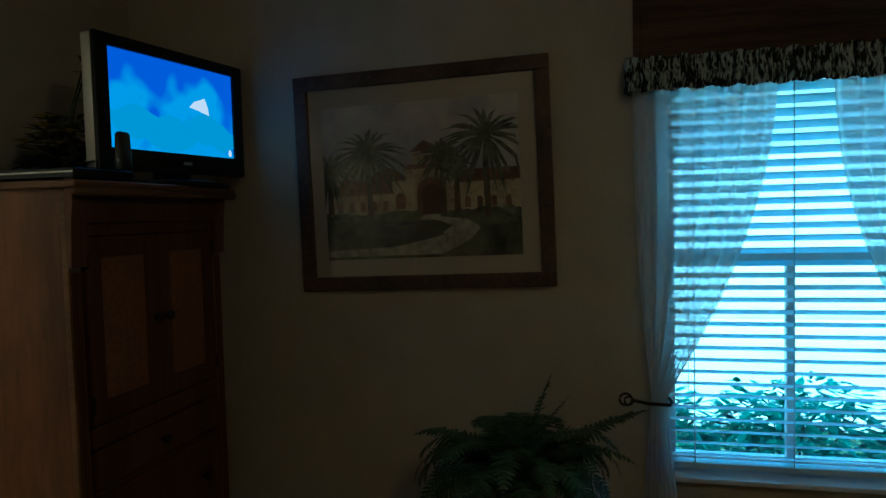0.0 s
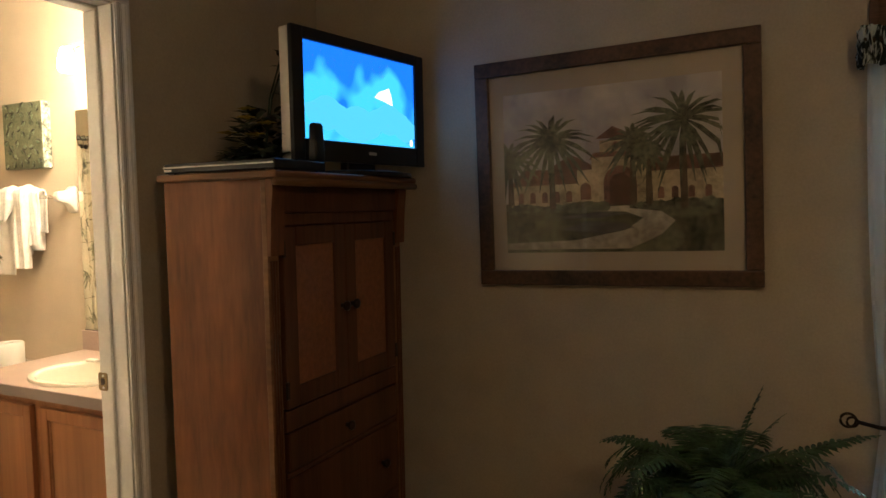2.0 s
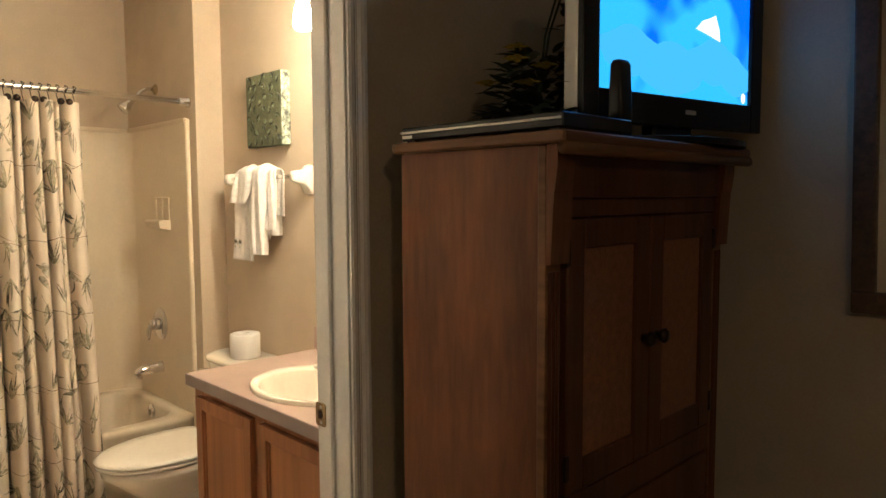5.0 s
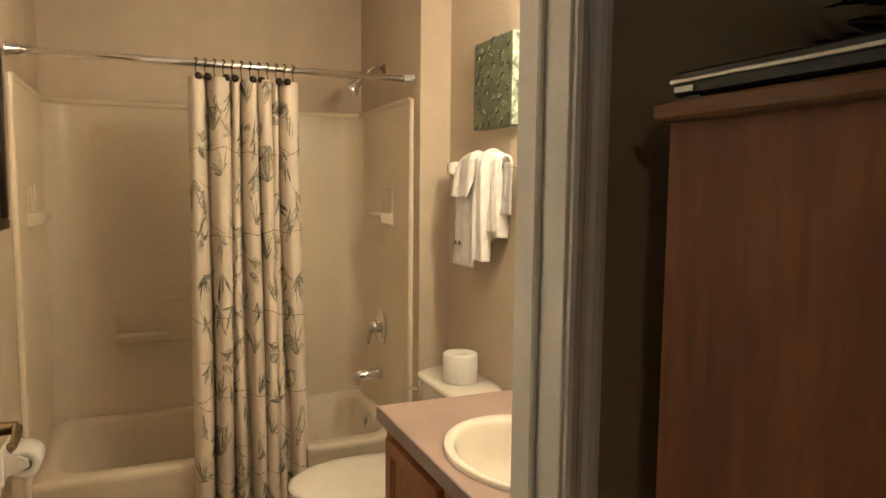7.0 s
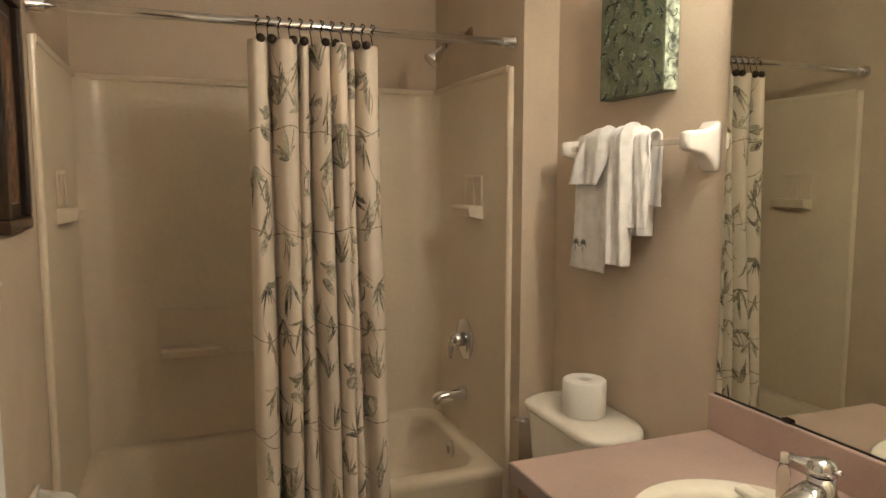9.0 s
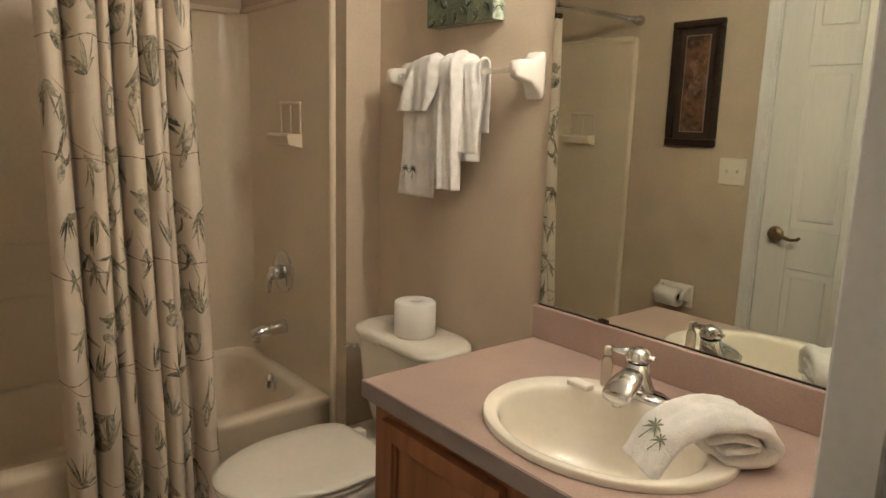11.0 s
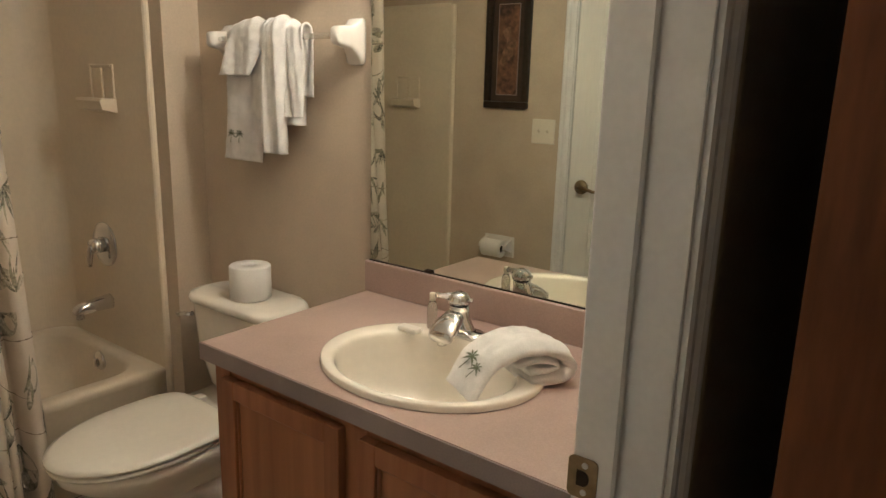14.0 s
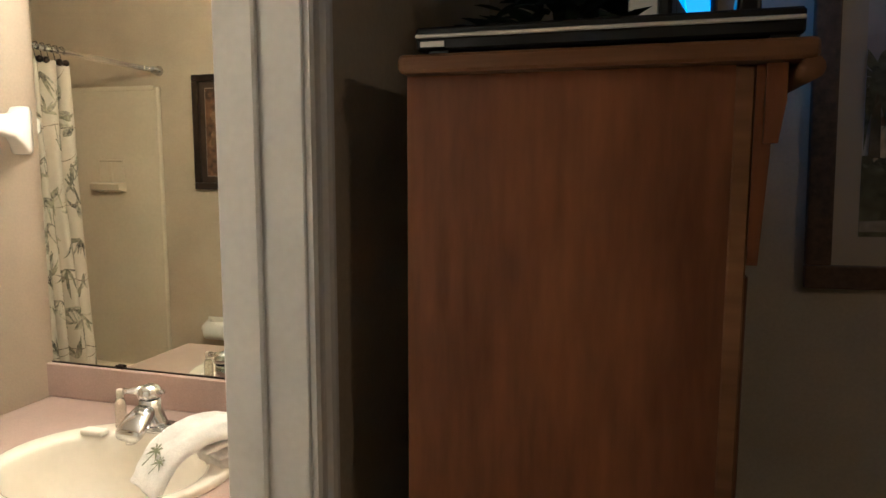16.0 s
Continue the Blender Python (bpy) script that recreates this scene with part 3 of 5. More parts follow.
def blade(bm, a, z, ang, length, width, lift, bend=0.0, n=7):
    pts, ws = [], []
    for i in range(n + 1):
        u = i / n
        aa = ang + bend * u
        pts.append((a + math.cos(aa) * length * u, z + math.sin(aa) * length * u))
        ws.append(max(0.0008, width * math.sin(math.pi * min(1, 0.08 + 0.92 * u)) ** 0.8))
    cloth_strip(bm, pts, ws, lift)


lines, darks, softs = bmesh.new(), bmesh.new(), bmesh.new()
for k in range(5):
    z = 1.535 - 0.297 * k
    pts = [(CLOTH * i / 160, z + 0.006 * math.sin(i * 0.17 + k) + 0.012 * math.sin(i * 0.045 + 2 * k)) for i in range(161)]
    cloth_strip(lines, pts, [0.0030 + 0.0014 * math.sin(i) for i in range(161)], 0.0022)
for row in range(11):
    for col in range(8):
        a = (col + 0.5 * (row % 2) + random.uniform(-0.25, 0.25)) * CLOTH / 7.8
        z = CZ1 - 0.06 - row * 0.157 + random.uniform(-0.04, 0.04)
        if not (0.02 < a < CLOTH - 0.02):
            continue
        kind = (row + col * 2 + random.randint(0, 1)) % 3
        if kind == 0:
            base = random.choice((-math.pi / 2, math.pi / 2)) + random.uniform(-0.4, 0.4)
            for q in range(random.randint(6, 9)):
                blade(darks if q % 3 else softs, a, z, base + (q - 3.5) * 0.30 + random.uniform(-0.14, 0.14), random.uniform(0.06, 0.13), random.uniform(0.008, 0.016), 0.0022 - 0.0005 * (q % 2), random.uniform(-0.5, 0.5))
        elif kind == 1:
            g = random.uniform(-0.5, 0.9)
            blade(softs, a, z, g, random.uniform(0.10, 0.15), random.uniform(0.055, 0.080), 0.0014, random.uniform(-0.4, 0.4), 9)
            blade(softs, a - 0.02, z - 0.05, g + 0.3, random.uniform(0.07, 0.10), random.uniform(0.03, 0.045), 0.0017, random.uniform(-0.4, 0.4), 9)
            blade(darks, a - 0.03, z + 0.004, g, random.uniform(0.09, 0.12), 0.016, 0.0022, 0.35)
            blade(darks, a, z - 0.025, g + 0.5, 0.06, 0.011, 0.0024, 0.3)
        else:
            blade(softs, a, z, random.uniform(-2.4, -0.7), random.uniform(0.08, 0.13), random.uniform(0.02, 0.035), 0.0016, 0.5, 9)
            for q in range(4):
                blade(darks, a + 0.012 * q, z - 0.02 * q, random.uniform(-2.6, -0.5), random.uniform(0.05, 0.085), random.uniform(0.007, 0.014), 0.0022, random.uniform(-0.6, 0.6))
            blade(lines, a - 0.05, z + 0.04, random.uniform(-1.2, -0.4), 0.16, 0.003, 0.0022, 0.3, 12)
tagged(part("line_print", lines, M_PRINT_LINE, curtain), kind="stuff")
tagged(part("leaf_print", darks, M_PRINT, curtain), kind="stuff")
tagged(part("pale_leaf_print", softs, M_PRINT_SOFT, curtain), kind="stuff")
for k in range(12):
    s = (k + 0.5) / 12
    p = curtain_at(s, CZ1)
    y = CY0 + 0.012 + (CY1C - CY0 - 0.02) * s
    hk = thing("curtain_hook", (RX, y, RZ - 0.05), "dark bronze curtain hook with round bead", "curtain hook", "hooks of the shower curtain")
    part("wire", tube([(RX + 0.016 * math.cos(a), y + 0.004 * math.sin(3 * a), RZ + 0.002 + 0.017 * math.sin(a)) for a in [radians(-60 + 290 * i / 14) for i in range(15)]] + [(RX - 0.003, y, RZ - 0.035), (RX + 0.004, y + 0.002, RZ - 0.058)], 0.0018, 6), M_BRONZE, hk, "", True)
    if k % 3 != 2:
        part("bead", lathe((RX + 0.024, y + 0.006, RZ - 0.048), [(0.002, -0.014), (0.011, -0.009), (0.014, 0), (0.011, 0.009), (0.002, 0.014)], 14, "z"), M_BRONZE, hk, "", True)

# ---- toilet ----
TC = -0.435
toilet = thing("toilet", (TC, -0.4, 0), "bone porcelain toilet with closed lid", "toilet")
part("tank", loft([rrect(TC - a, TC + a, -0.015 - d, -0.015, z, 0.06) for a, d, z in ((0.145, 0.13, 0.385), (0.168, 0.155, 0.42), (0.192, 0.175, 0.55), (0.203, 0.18, 0.69))]), M_PORC, toilet, "", True)
part("tank_lid", loft([rrect(TC - a, TC + a, -0.010 - d, -0.010, z, 0.085) for a, d, z in ((0.205, 0.18, 0.688), (0.216, 0.20, 0.694), (0.219, 0.204, 0.708), (0.214, 0.199, 0.718), (0.195, 0.18, 0.724))]), M_PORC, toilet, "", True)
part("flush_lever", tube([(TC - 0.165, -0.197, 0.652), (TC - 0.165, -0.208, 0.652), (TC - 0.185, -0.214, 0.650), (TC - 0.222, -0.214, 0.640)], 0.007, 8), M_CHROME, toilet, "chrome flush lever", True)


def egg(cx, y_back, y_front, hw, z, n=48, square=3.0):
    out = []
    cy = y_back + (y_front - y_back) * 0.42
    for i in range(n):
        a = 2 * math.pi * i / n
        u, w = math.cos(a), math.sin(a)
        yy = cy - abs(w) * (cy - y_front) if w < 0 else cy + w * (y_back - cy)
        p = 2.0 if w < 0 else square
        if w >= 0:
            yy = cy + abs(w) ** (2 / p) * (y_back - cy)
        out.append((cx + math.copysign(abs(u) ** (2 / p), u) * hw * (1 - 0.10 * max(0.0, w)), yy, z))
    return out


bowl = [egg(TC, -0.20, -0.545, 0.105, 0.0), egg(TC, -0.20, -0.55, 0.108, 0.012), egg(TC, -0.21, -0.535, 0.096, 0.05), egg(TC, -0.21, -0.525, 0.090, 0.15), egg(TC, -0.215, -0.545, 0.098, 0.21), egg(TC, -0.22, -0.605, 0.128, 0.265), egg(TC, -0.22, -0.66, 0.163, 0.315), egg(TC, -0.22, -0.702, 0.179, 0.355), egg(TC, -0.22, -0.704, 0.18, 0.378), egg(TC, -0.225, -0.694, 0.17, 0.384)]
part("bowl", loft(bowl), M_PORC, toilet, "", True)
part("rear_pedestal", loft([rrect(TC - a, TC + a, -0.36, -0.02, z, 0.05) for a, z in ((0.10, 0.0), (0.095, 0.06), (0.10, 0.2), (0.15, 0.33), (0.175, 0.384))]), M_PORC, toilet, "", True)
part("trapway", tube([(TC + 0.06, -0.46, 0.20), (TC + 0.082, -0.40, 0.24), (TC + 0.088, -0.33, 0.21), (TC + 0.085, -0.27, 0.13), (TC + 0.082, -0.22, 0.06)], 0.05, 12, None, [0.03, 0.045, 0.05, 0.05, 0.05]), M_PORC, toilet, "", True)
for sx in (-1, 1):
    part("bolt_cap", lathe((TC + sx * 0.118, -0.31, 0.0), [(0.018, 0), (0.018, 0.008), (0.012, 0.02), (0.002, 0.023)], 14, "z"), M_PORC, toilet, "", True)
part("foot", loft([egg(TC, -0.10, -0.50, 0.14, 0.0), egg(TC, -0.10, -0.50, 0.142, 0.01), egg(TC, -0.11, -0.48, 0.115, 0.03)]), M_PORC, toilet, "", True)
part("seat", loft([egg(TC, -0.265, -0.714, 0.178, 0.386), egg(TC, -0.262, -0.722, 0.184, 0.392), egg(TC, -0.262, -0.722, 0.184, 0.398), egg(TC, -0.265, -0.714, 0.178, 0.402)]), M_PORC, toilet, "", True)
part("lid", loft([egg(TC, -0.262, -0.714, 0.178, 0.4035, square=6), egg(TC, -0.26, -0.726, 0.187, 0.409, square=6), egg(TC, -0.26, -0.726, 0.187, 0.416, square=6), egg(TC, -0.27, -0.709, 0.172, 0.423, square=6), egg(TC, -0.29, -0.62, 0.12, 0.426, square=6)]), M_PORC, toilet, "", True)
for sx in (-1, 1):
    part("hinge", box(TC + sx * 0.075 - 0.018, TC + sx * 0.075 + 0.018, -0.262, -0.232, 0.385, 0.418, 0.006, seg=2), M_PORC, toilet, "", True)


def paper_roll(name, c, r, h, axis, label):
    t = thing(name, c, label, "toilet paper")
    k = {"x": 0, "y": 1, "z": 2}[axis]
    prof = [(0.02, 0.0), (r - 0.004, 0.0), (r, 0.004), (r * 1.004, h * 0.5), (r, h - 0.004), (r - 0.004, h), (0.021, h), (0.02, h - 0.004), (0.02, 0.004)]
    rings = []
    for rr, hh in prof + prof[:1]:
        p = list(c)
        p[k] += hh
        rings.append(ring(p, rr, rr, 36, axis))
    part("paper", loft(rings, None, False), M_PAPER, t, "", True)
    core = list(c)
    core[k] += 0.002
    part("core", lathe(core, [(0.0196, 0), (0.0196, h - 0.012)], 20, axis), M_LAMEDGE, t, "grey cardboard core")
    return t


paper_roll("toilet_paper_roll", (-0.412, -0.115, 0.7245), 0.062, 0.104, "z", "white toilet paper roll standing on the tank lid")

# paper holder on the south wall
holder = thing("toilet_paper_holder", (-0.537, YS, 0.59), "ivory ceramic toilet paper holder on wall", "paper holder")
part("wall_plate", box(-0.622, -0.450, YS, YS + 0.014, 0.55, 0.655, 0.006, seg=2), M_CERAMIC, holder, "", True)
for x in (-0.615, -0.475):
    part("post", prism([(YS + 0.01, 0.575), (YS + 0.01, 0.645), (YS + 0.05, 0.632), (YS + 0.075, 0.618), (YS + 0.078, 0.60), (YS + 0.05, 0.588)], x, x + 0.016, "x"), M_CERAMIC, holder)
part("roller", lathe((-0.601, YS + 0.06, 0.605), [(0.009, 0), (0.009, 0.128)], 12, "x"), M_BRONZE, holder)
paper_roll("toilet_paper_roll", (-0.593, YS + 0.06, 0.598), 0.043, 0.108, "x", "half-used toilet paper roll on wall holder")

# ---- vanity ----
CF = -0.554
cab = thing("vanity_cabinet", (0.45, -0.28, 0), "honey oak vanity cabinet with two framed doors", "cabinet")
part("body", box(0.012, XJ0 - 0.003, -0.528, -0.004, 0.09, 0.64), M_OAK, cab)
part("side_panel", box(0.012, 0.028, -0.528, -0.004, 0.64, 0.772), M_OAK, cab)
part("front_panel", box(0.028, XJ0 - 0.003, -0.528, -0.518, 0.64, 0.772), M_OAK, cab)
part("toe_kick", box(0.012, XJ0 - 0.003, -0.462, -0.40, 0.0, 0.09), M_OAK, cab)
for x0, x1 in ((0.012, 0.066), (0.410, 0.473), (0.844, XJ0 - 0.003)):
    part("face_stile", box(x0, x1, -0.534, -0.528, 0.09, 0.772, 0.001), M_OAK, cab)
for z0, z1 in ((0.09, 0.125), (0.735, 0.772)):
    part("face_rail", box(0.066, 0.844, -0.533, -0.528, z0, z1, 0.001), M_OAK, cab)


def cab_door(x0, x1, z0, z1):
    f, w = -0.534, 0.040
    d = part("door", box(x0 + w, x1 - w, f - 0.008, f, z0 + w, z1 - w), M_OAK_PANEL, cab, "framed oak door with flat panel")
    for a, b in ((x0, x0 + w), (x1 - w, x1)):
        part("stile", box(a, b, f - 0.020, f, z0, z1, 0.0015), M_OAK, d)
    for a, b in ((z0, z0 + w), (z1 - w, z1)):
        part("rail", box(x0 + w, x1 - w, f - 0.0198, f, a, b, 0.0008), M_OAK, d)
    for a, b, c, e in ((x0 + w, x0 + w + 0.007, z0 + w, z1 - w), (x1 - w - 0.007, x1 - w, z0 + w, z1 - w)):
        part("bead", box(a, b, f - 0.014, f - 0.008, c, e, 0.002), M_OAK, d)
    for c, e in ((z0 + w, z0 + w + 0.007), (z1 - w - 0.007, z1 - w)):
        part("bead", box(x0 + w + 0.007, x1 - w - 0.007, f - 0.014, f - 0.008, c, e, 0.002), M_OAK, d)


cab_door(0.060, 0.416, 0.118, 0.745)
cab_door(0.467, 0.850, 0.118, 0.745)

SX, SY, SA, SB = 0.447, -0.323, 0.243, 0.203
top = thing("countertop", (0.45, -0.28, 0.772), "mauve laminate countertop with backsplash", "countertop")
bm = bmesh.new()
outer = [bm.verts.new((x, y, 0.81)) for x, y in ((-0.006, CF), (XJ0 - 0.001, CF), (XJ0 - 0.001, -0.002), (-0.006, -0.002))]
inner = [bm.verts.new((SX + (SA - 0.012) * math.cos(2 * math.pi * i / 48), SY + (SB - 0.012) * math.sin(2 * math.pi * i / 48), 0.81)) for i in range(48)]
eo = [bm.edges.new((outer[i], outer[(i + 1) % 4])) for i in range(4)]
ei = [bm.edges.new((inner[i], inner[(i + 1) % 48])) for i in range(48)]
bmesh.ops.triangle_fill(bm, use_beauty=True, edges=eo + ei)
fs = list(bm.faces)
for f in fs:
    if f.normal.z < 0:
        f.normal_flip()
ext = bmesh.ops.extrude_face_region(bm, geom=fs)
for v in ext["geom"]:
    if isinstance(v, bmesh.types.BMVert):
        v.co.z = 0.772
part("slab", bm, M_LAMINATE, top)
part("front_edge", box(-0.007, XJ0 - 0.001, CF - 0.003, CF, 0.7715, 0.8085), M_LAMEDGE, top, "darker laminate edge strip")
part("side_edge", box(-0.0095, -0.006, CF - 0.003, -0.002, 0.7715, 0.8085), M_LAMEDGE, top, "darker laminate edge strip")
part("backsplash", box(-0.014, XJ0 - 0.001, -0.033, -0.001, 0.8105, 0.896, 0.002), M_LAMINATE, top)

sink = thing("sink", (SX, SY, 0.81), "almond oval drop-in porcelain sink", "sink")
prof = [(1.0, 0.811), (1.0, 0.8165), (0.996, 0.8205), (0.985, 0.823), (0.965, 0.824), (0.89, 0.8225), (0.850, 0.8210), (0.832, 0.8185), (0.818, 0.812), (0.805, 0.798), (0.780, 0.765), (0.745, 0.728), (0.66, 0.695), (0.50, 0.676), (0.25, 0.669), (0.08, 0.666)]
rings = []
for k, z in prof:
    cy = SY - (0.022 * (1 - max(0, (k - 0.86) / 0.14)) if k < 1 else 0)
    rings.append([(SX + SA * k * math.cos(2 * math.pi * i / 56), cy + SB * (k if k > 0.95 else k * 0.93) * math.sin(2 * math.pi * i / 56), z) for i in range(56)])
part("basin", loft(rings, None, False), M_SINK, sink, "", True)
part("drain", lathe((SX, SY - 0.022, 0.664), [(0.026, 0), (0.026, 0.004), (0.02, 0.005), (0.001, 0.003)], 20, "z"), M_CHROME, sink, "chrome drain", True)

FX, FY, FZ = 0.398, -0.160, 0.821
faucet = thing("faucet", (FX, FY, FZ), "chrome single-lever bathroom faucet", "faucet")
part("base_plate", loft([rrect(FX + 0.006 - a, FX + 0.006 + a, FY - b, FY + b, z, 0.024) for a, b, z in ((0.072, 0.027, FZ), (0.072, 0.027, FZ + 0.006), (0.060, 0.021, FZ + 0.013))]), M_CHROME, faucet, "", True)
part("body", loft([ring((FX + dx, FY + dy, FZ + h), a, b, 24) for h, a, b, dx, dy in ((0.010, 0.040, 0.024, 0.010, 0.0), (0.020, 0.033, 0.023, 0.007, 0.0), (0.040, 0.026, 0.023, 0.003, 0.0), (0.066, 0.0225, 0.022, 0.0, 0.002))]), M_CHROME, faucet, "", True)
part("spout", loft([ring((FX + q, FY - d, FZ + h), a, b, 20, "y", 2.8) for d, h, a, b, q in ((0.0, 0.034, 0.022, 0.024, 0.0), (0.022, 0.035, 0.025, 0.023, 0.002), (0.044, 0.029, 0.030, 0.019, 0.004), (0.062, 0.020, 0.033, 0.017, 0.006), (0.076, 0.013, 0.032, 0.014, 0.007), (0.081, 0.010, 0.026, 0.009, 0.007))]), M_CHROME, faucet, "", True)
part("aerator", lathe((FX + 0.006, FY - 0.066, FZ - 0.008), [(0.011, 0), (0.012, 0.012)], 16, "z"), M_CHROME, faucet, "", True)
part("collar", lathe((FX, FY + 0.003, FZ + 0.0655), [(0.0215, 0), (0.0215, 0.004)], 22, "z"), M_BLACK, faucet, "black rubber seal ring", True)
part("dome", lathe((FX, FY + 0.003, FZ + 0.0695), [(0.0245, 0), (0.0255, 0.008), (0.0235, 0.017), (0.017, 0.024), (0.009, 0.0275), (0.001, 0.0285)], 22, "z"), M_CHROME, faucet, "", True)
part("handle", tube([(FX - 0.012, FY, FZ + 0.082), (FX - 0.030, FY - 0.008, FZ + 0.083), (FX - 0.042, FY - 0.012, FZ + 0.082), (FX - 0.052, FY - 0.014, FZ + 0.082)], 0.008, 10, None, [0.012, 0.008, 0.006, 0.0075]), M_CHROME, faucet, "", True)
part("set_screw", tube([(FX + 0.020, FY + 0.006, FZ + 0.080), (FX + 0.028, FY + 0.008, FZ + 0.081), (FX + 0.033, FY + 0.009, FZ + 0.081)], 0.004, 10, None, [0.005, 0.0045, 0.005]), M_CHROME, faucet, "", True)

bottle = thing("toiletry_bottle", (0.338, -0.178, FZ), "small clear toiletry bottle with cream cap", "bottle")
part("bottle_body", lathe((0.338, -0.178, FZ + 0.001), [(0.0105, 0), (0.0118, 0.003), (0.0118, 0.052), (0.0095, 0.061), (0.006, 0.068)], 20, "z"), M_CLEAR, bottle, "", True)
part("cap", lathe((0.338, -0.178, FZ + 0.069), [(0.0072, 0), (0.0072, 0.016), (0.006, 0.018)], 16, "z"), M_PLATE, bottle, "", True)
soapbar = thing("wrapped_soap", (0.325, -0.19, FZ), "small wrapped white soap bar", "soap")
part("bar", box(0.285, 0.338, -0.240, -0.214, FZ + 0.001, FZ + 0.013, 0.004, seg=2), M_SOAP, soapbar, "", True)


def towel_sheet(path_, width_dir, w, th, name, parent, label="", waves=0.004, seed=1, n=24):
    """A thick cloth strip along a path, w wide."""
    random.seed(seed)
    wd = Vector(width_dir).normalized()
    raw = [Vector(p) for p in path_]
    pts = []
    for i in range(len(raw) - 1):
        a, b, c, e = raw[max(i - 1, 0)], raw[i], raw[i + 1], raw[min(i + 2, len(raw) - 1)]
        for k in range(5):
            t = k / 5
            pts.append(0.5 * (2 * b + (c - a) * t + (2 * a - 5 * b + 4 * c - e) * t * t + (3 * b - a - 3 * c + e) * t ** 3))
    pts.append(raw[-1])
    rings = []
    for m_, p in enumerate(pts):
        i = m_ / 5
        d = (pts[min(m_ + 1, len(pts) - 1)] - pts[max(m_ - 1, 0)]).normalized()
        nrm = d.cross(wd).normalized()
        top_, bot = [], []
        for k in range(n + 1):
            u = k / n
            e = min(1, 7 * min(u, 1 - u)) ** 0.5 * 0.75 + 0.25
            wob = waves * math.sin(u * 9 + i * 0.45 + seed) + waves * 0.6 * math.sin(u * 17 + i * 0.8)
            wob += 0.0022 * noise.noise(Vector((p.x * 60 + u * w * 60, p.y * 60, p.z * 60 + seed)))
            q = p + wd * (w * (u - 0.5) + 0.003 * noise.noise(Vector((i * 1.3, seed, u * 2))))
            top_.append(q + nrm * (th / 2 * e + wob))
            bot.append(q + nrm * (-th / 2 * e + wob))
        rings.append(top_ + bot[::-1])
    return part(name, loft(rings), M_TERRY, parent, label, True)


hand = thing("hand_towel", (0.63, -0.26, 0.812), "white folded terry hand towel with palm motif, draped over the sink", "towel")
wd = (0.866, -0.5, 0)
towel_sheet([(0.566, -0.380, 0.806), (0.571, -0.368, 0.826), (0.580, -0.340, 0.860), (0.600, -0.306, 0.880), (0.622, -0.272, 0.889), (0.644, -0.240, 0.887), (0.662, -0.213, 0.876), (0.671, -0.200, 0.860), (0.673, -0.197, 0.844), (0.664, -0.211, 0.830), (0.645, -0.237, 0.826), (0.622, -0.270, 0.827)], wd, 0.118, 0.025, "outer_fold", hand, seed=3, waves=0.0025)
towel_sheet([(0.606, -0.296, 0.862), (0.628, -0.262, 0.868), (0.647, -0.233, 0.862), (0.654, -0.223, 0.852), (0.645, -0.237, 0.844), (0.622, -0.272, 0.844)], wd, 0.114, 0.016, "inner_fold", hand, seed=5, waves=0.002)


def palm_motif(name, origin, right, up, size, parent, lift):
    """A small stitched palm tree."""
    o, r, u = Vector(origin), Vector(right).normalized(), Vector(up).normalized()
    nn = r.cross(u).normalized() * lift
    bm = bmesh.new()
    def stroke(a, b, w0, w1):
        a, b = Vector(a), Vector(b)
        d = (b - a).normalized()
        s = Vector((-d.y, d.x))
        q = [a + s * w0, a - s * w0, b - s * w1, b + s * w1]
        bm.faces.new([bm.verts.new(o + r * p.x * size + u * p.y * size + nn) for p in q])
    stroke((0, 0), (0.12, 0.55), 0.035, 0.025)
    for ang in (-20, 15, 50, 90, 130, 165, 200):
        a = radians(ang)
        m = (0.12 + 0.22 * math.cos(a), 0.55 + 0.22 * math.sin(a))
        stroke((0.12, 0.55), m, 0.02, 0.05)
        stroke(m, (m[0] + 0.2 * math.cos(a), m[1] + 0.2 * math.sin(a) - 0.1), 0.05, 0.008)
    part(name, bm, M_SHRUB_STITCH, parent, "dark green stitched palm tree")


M_SHRUB_STITCH = mat("green_stitching", (0.19, 0.20, 0.125), 0.9, fine=300, bump=0.5, var=0.3)
palm_motif("palm_motif", (0.556, -0.362, 0.838), (0.866, -0.5, 0.0), (0.36, 0.62, 0.70), 0.056, hand, 0.011)
palm_motif("palm_motif", (0.588, -0.385, 0.836), (0.866, -0.5, 0.0), (0.36, 0.62, 0.70), 0.044, hand, 0.011)

# ---- mirror and light over it ----
mirror = thing("wall_mirror", (0.45, 0, 0.9), "frameless wall mirror resting on the backsplash", "mirror")
part("silvered_glass", box(-0.004, XJ0 - 0.004, -0.020, -0.015, 0.8975, 1.86), M_MIRROR, mirror)
part("backing", box(-0.007, XJ0 - 0.003, -0.0149, -0.0005, 0.8980, 1.862), M_BLACK, mirror)
part("bottom_channel", box(-0.006, XJ0 - 0.003, -0.0225, -0.0202, 0.8962, 0.8995), M_BRONZE, mirror, "dark bottom channel")
part("mirror_clip", box(0.19, 0.215, -0.0262, -0.0227, 0.8965, 0.906, 0.002), M_BRONZE, mirror)

vanity_light = thing("vanity_light", (0.46, -0.03, 1.98), "three-lamp vanity light with frosted glass shades", "wall lamp")
part("back_plate", box(0.16, 0.76, -0.024, -0.001, 2.03, 2.11, 0.008, seg=2), M_CHROME, vanity_light)
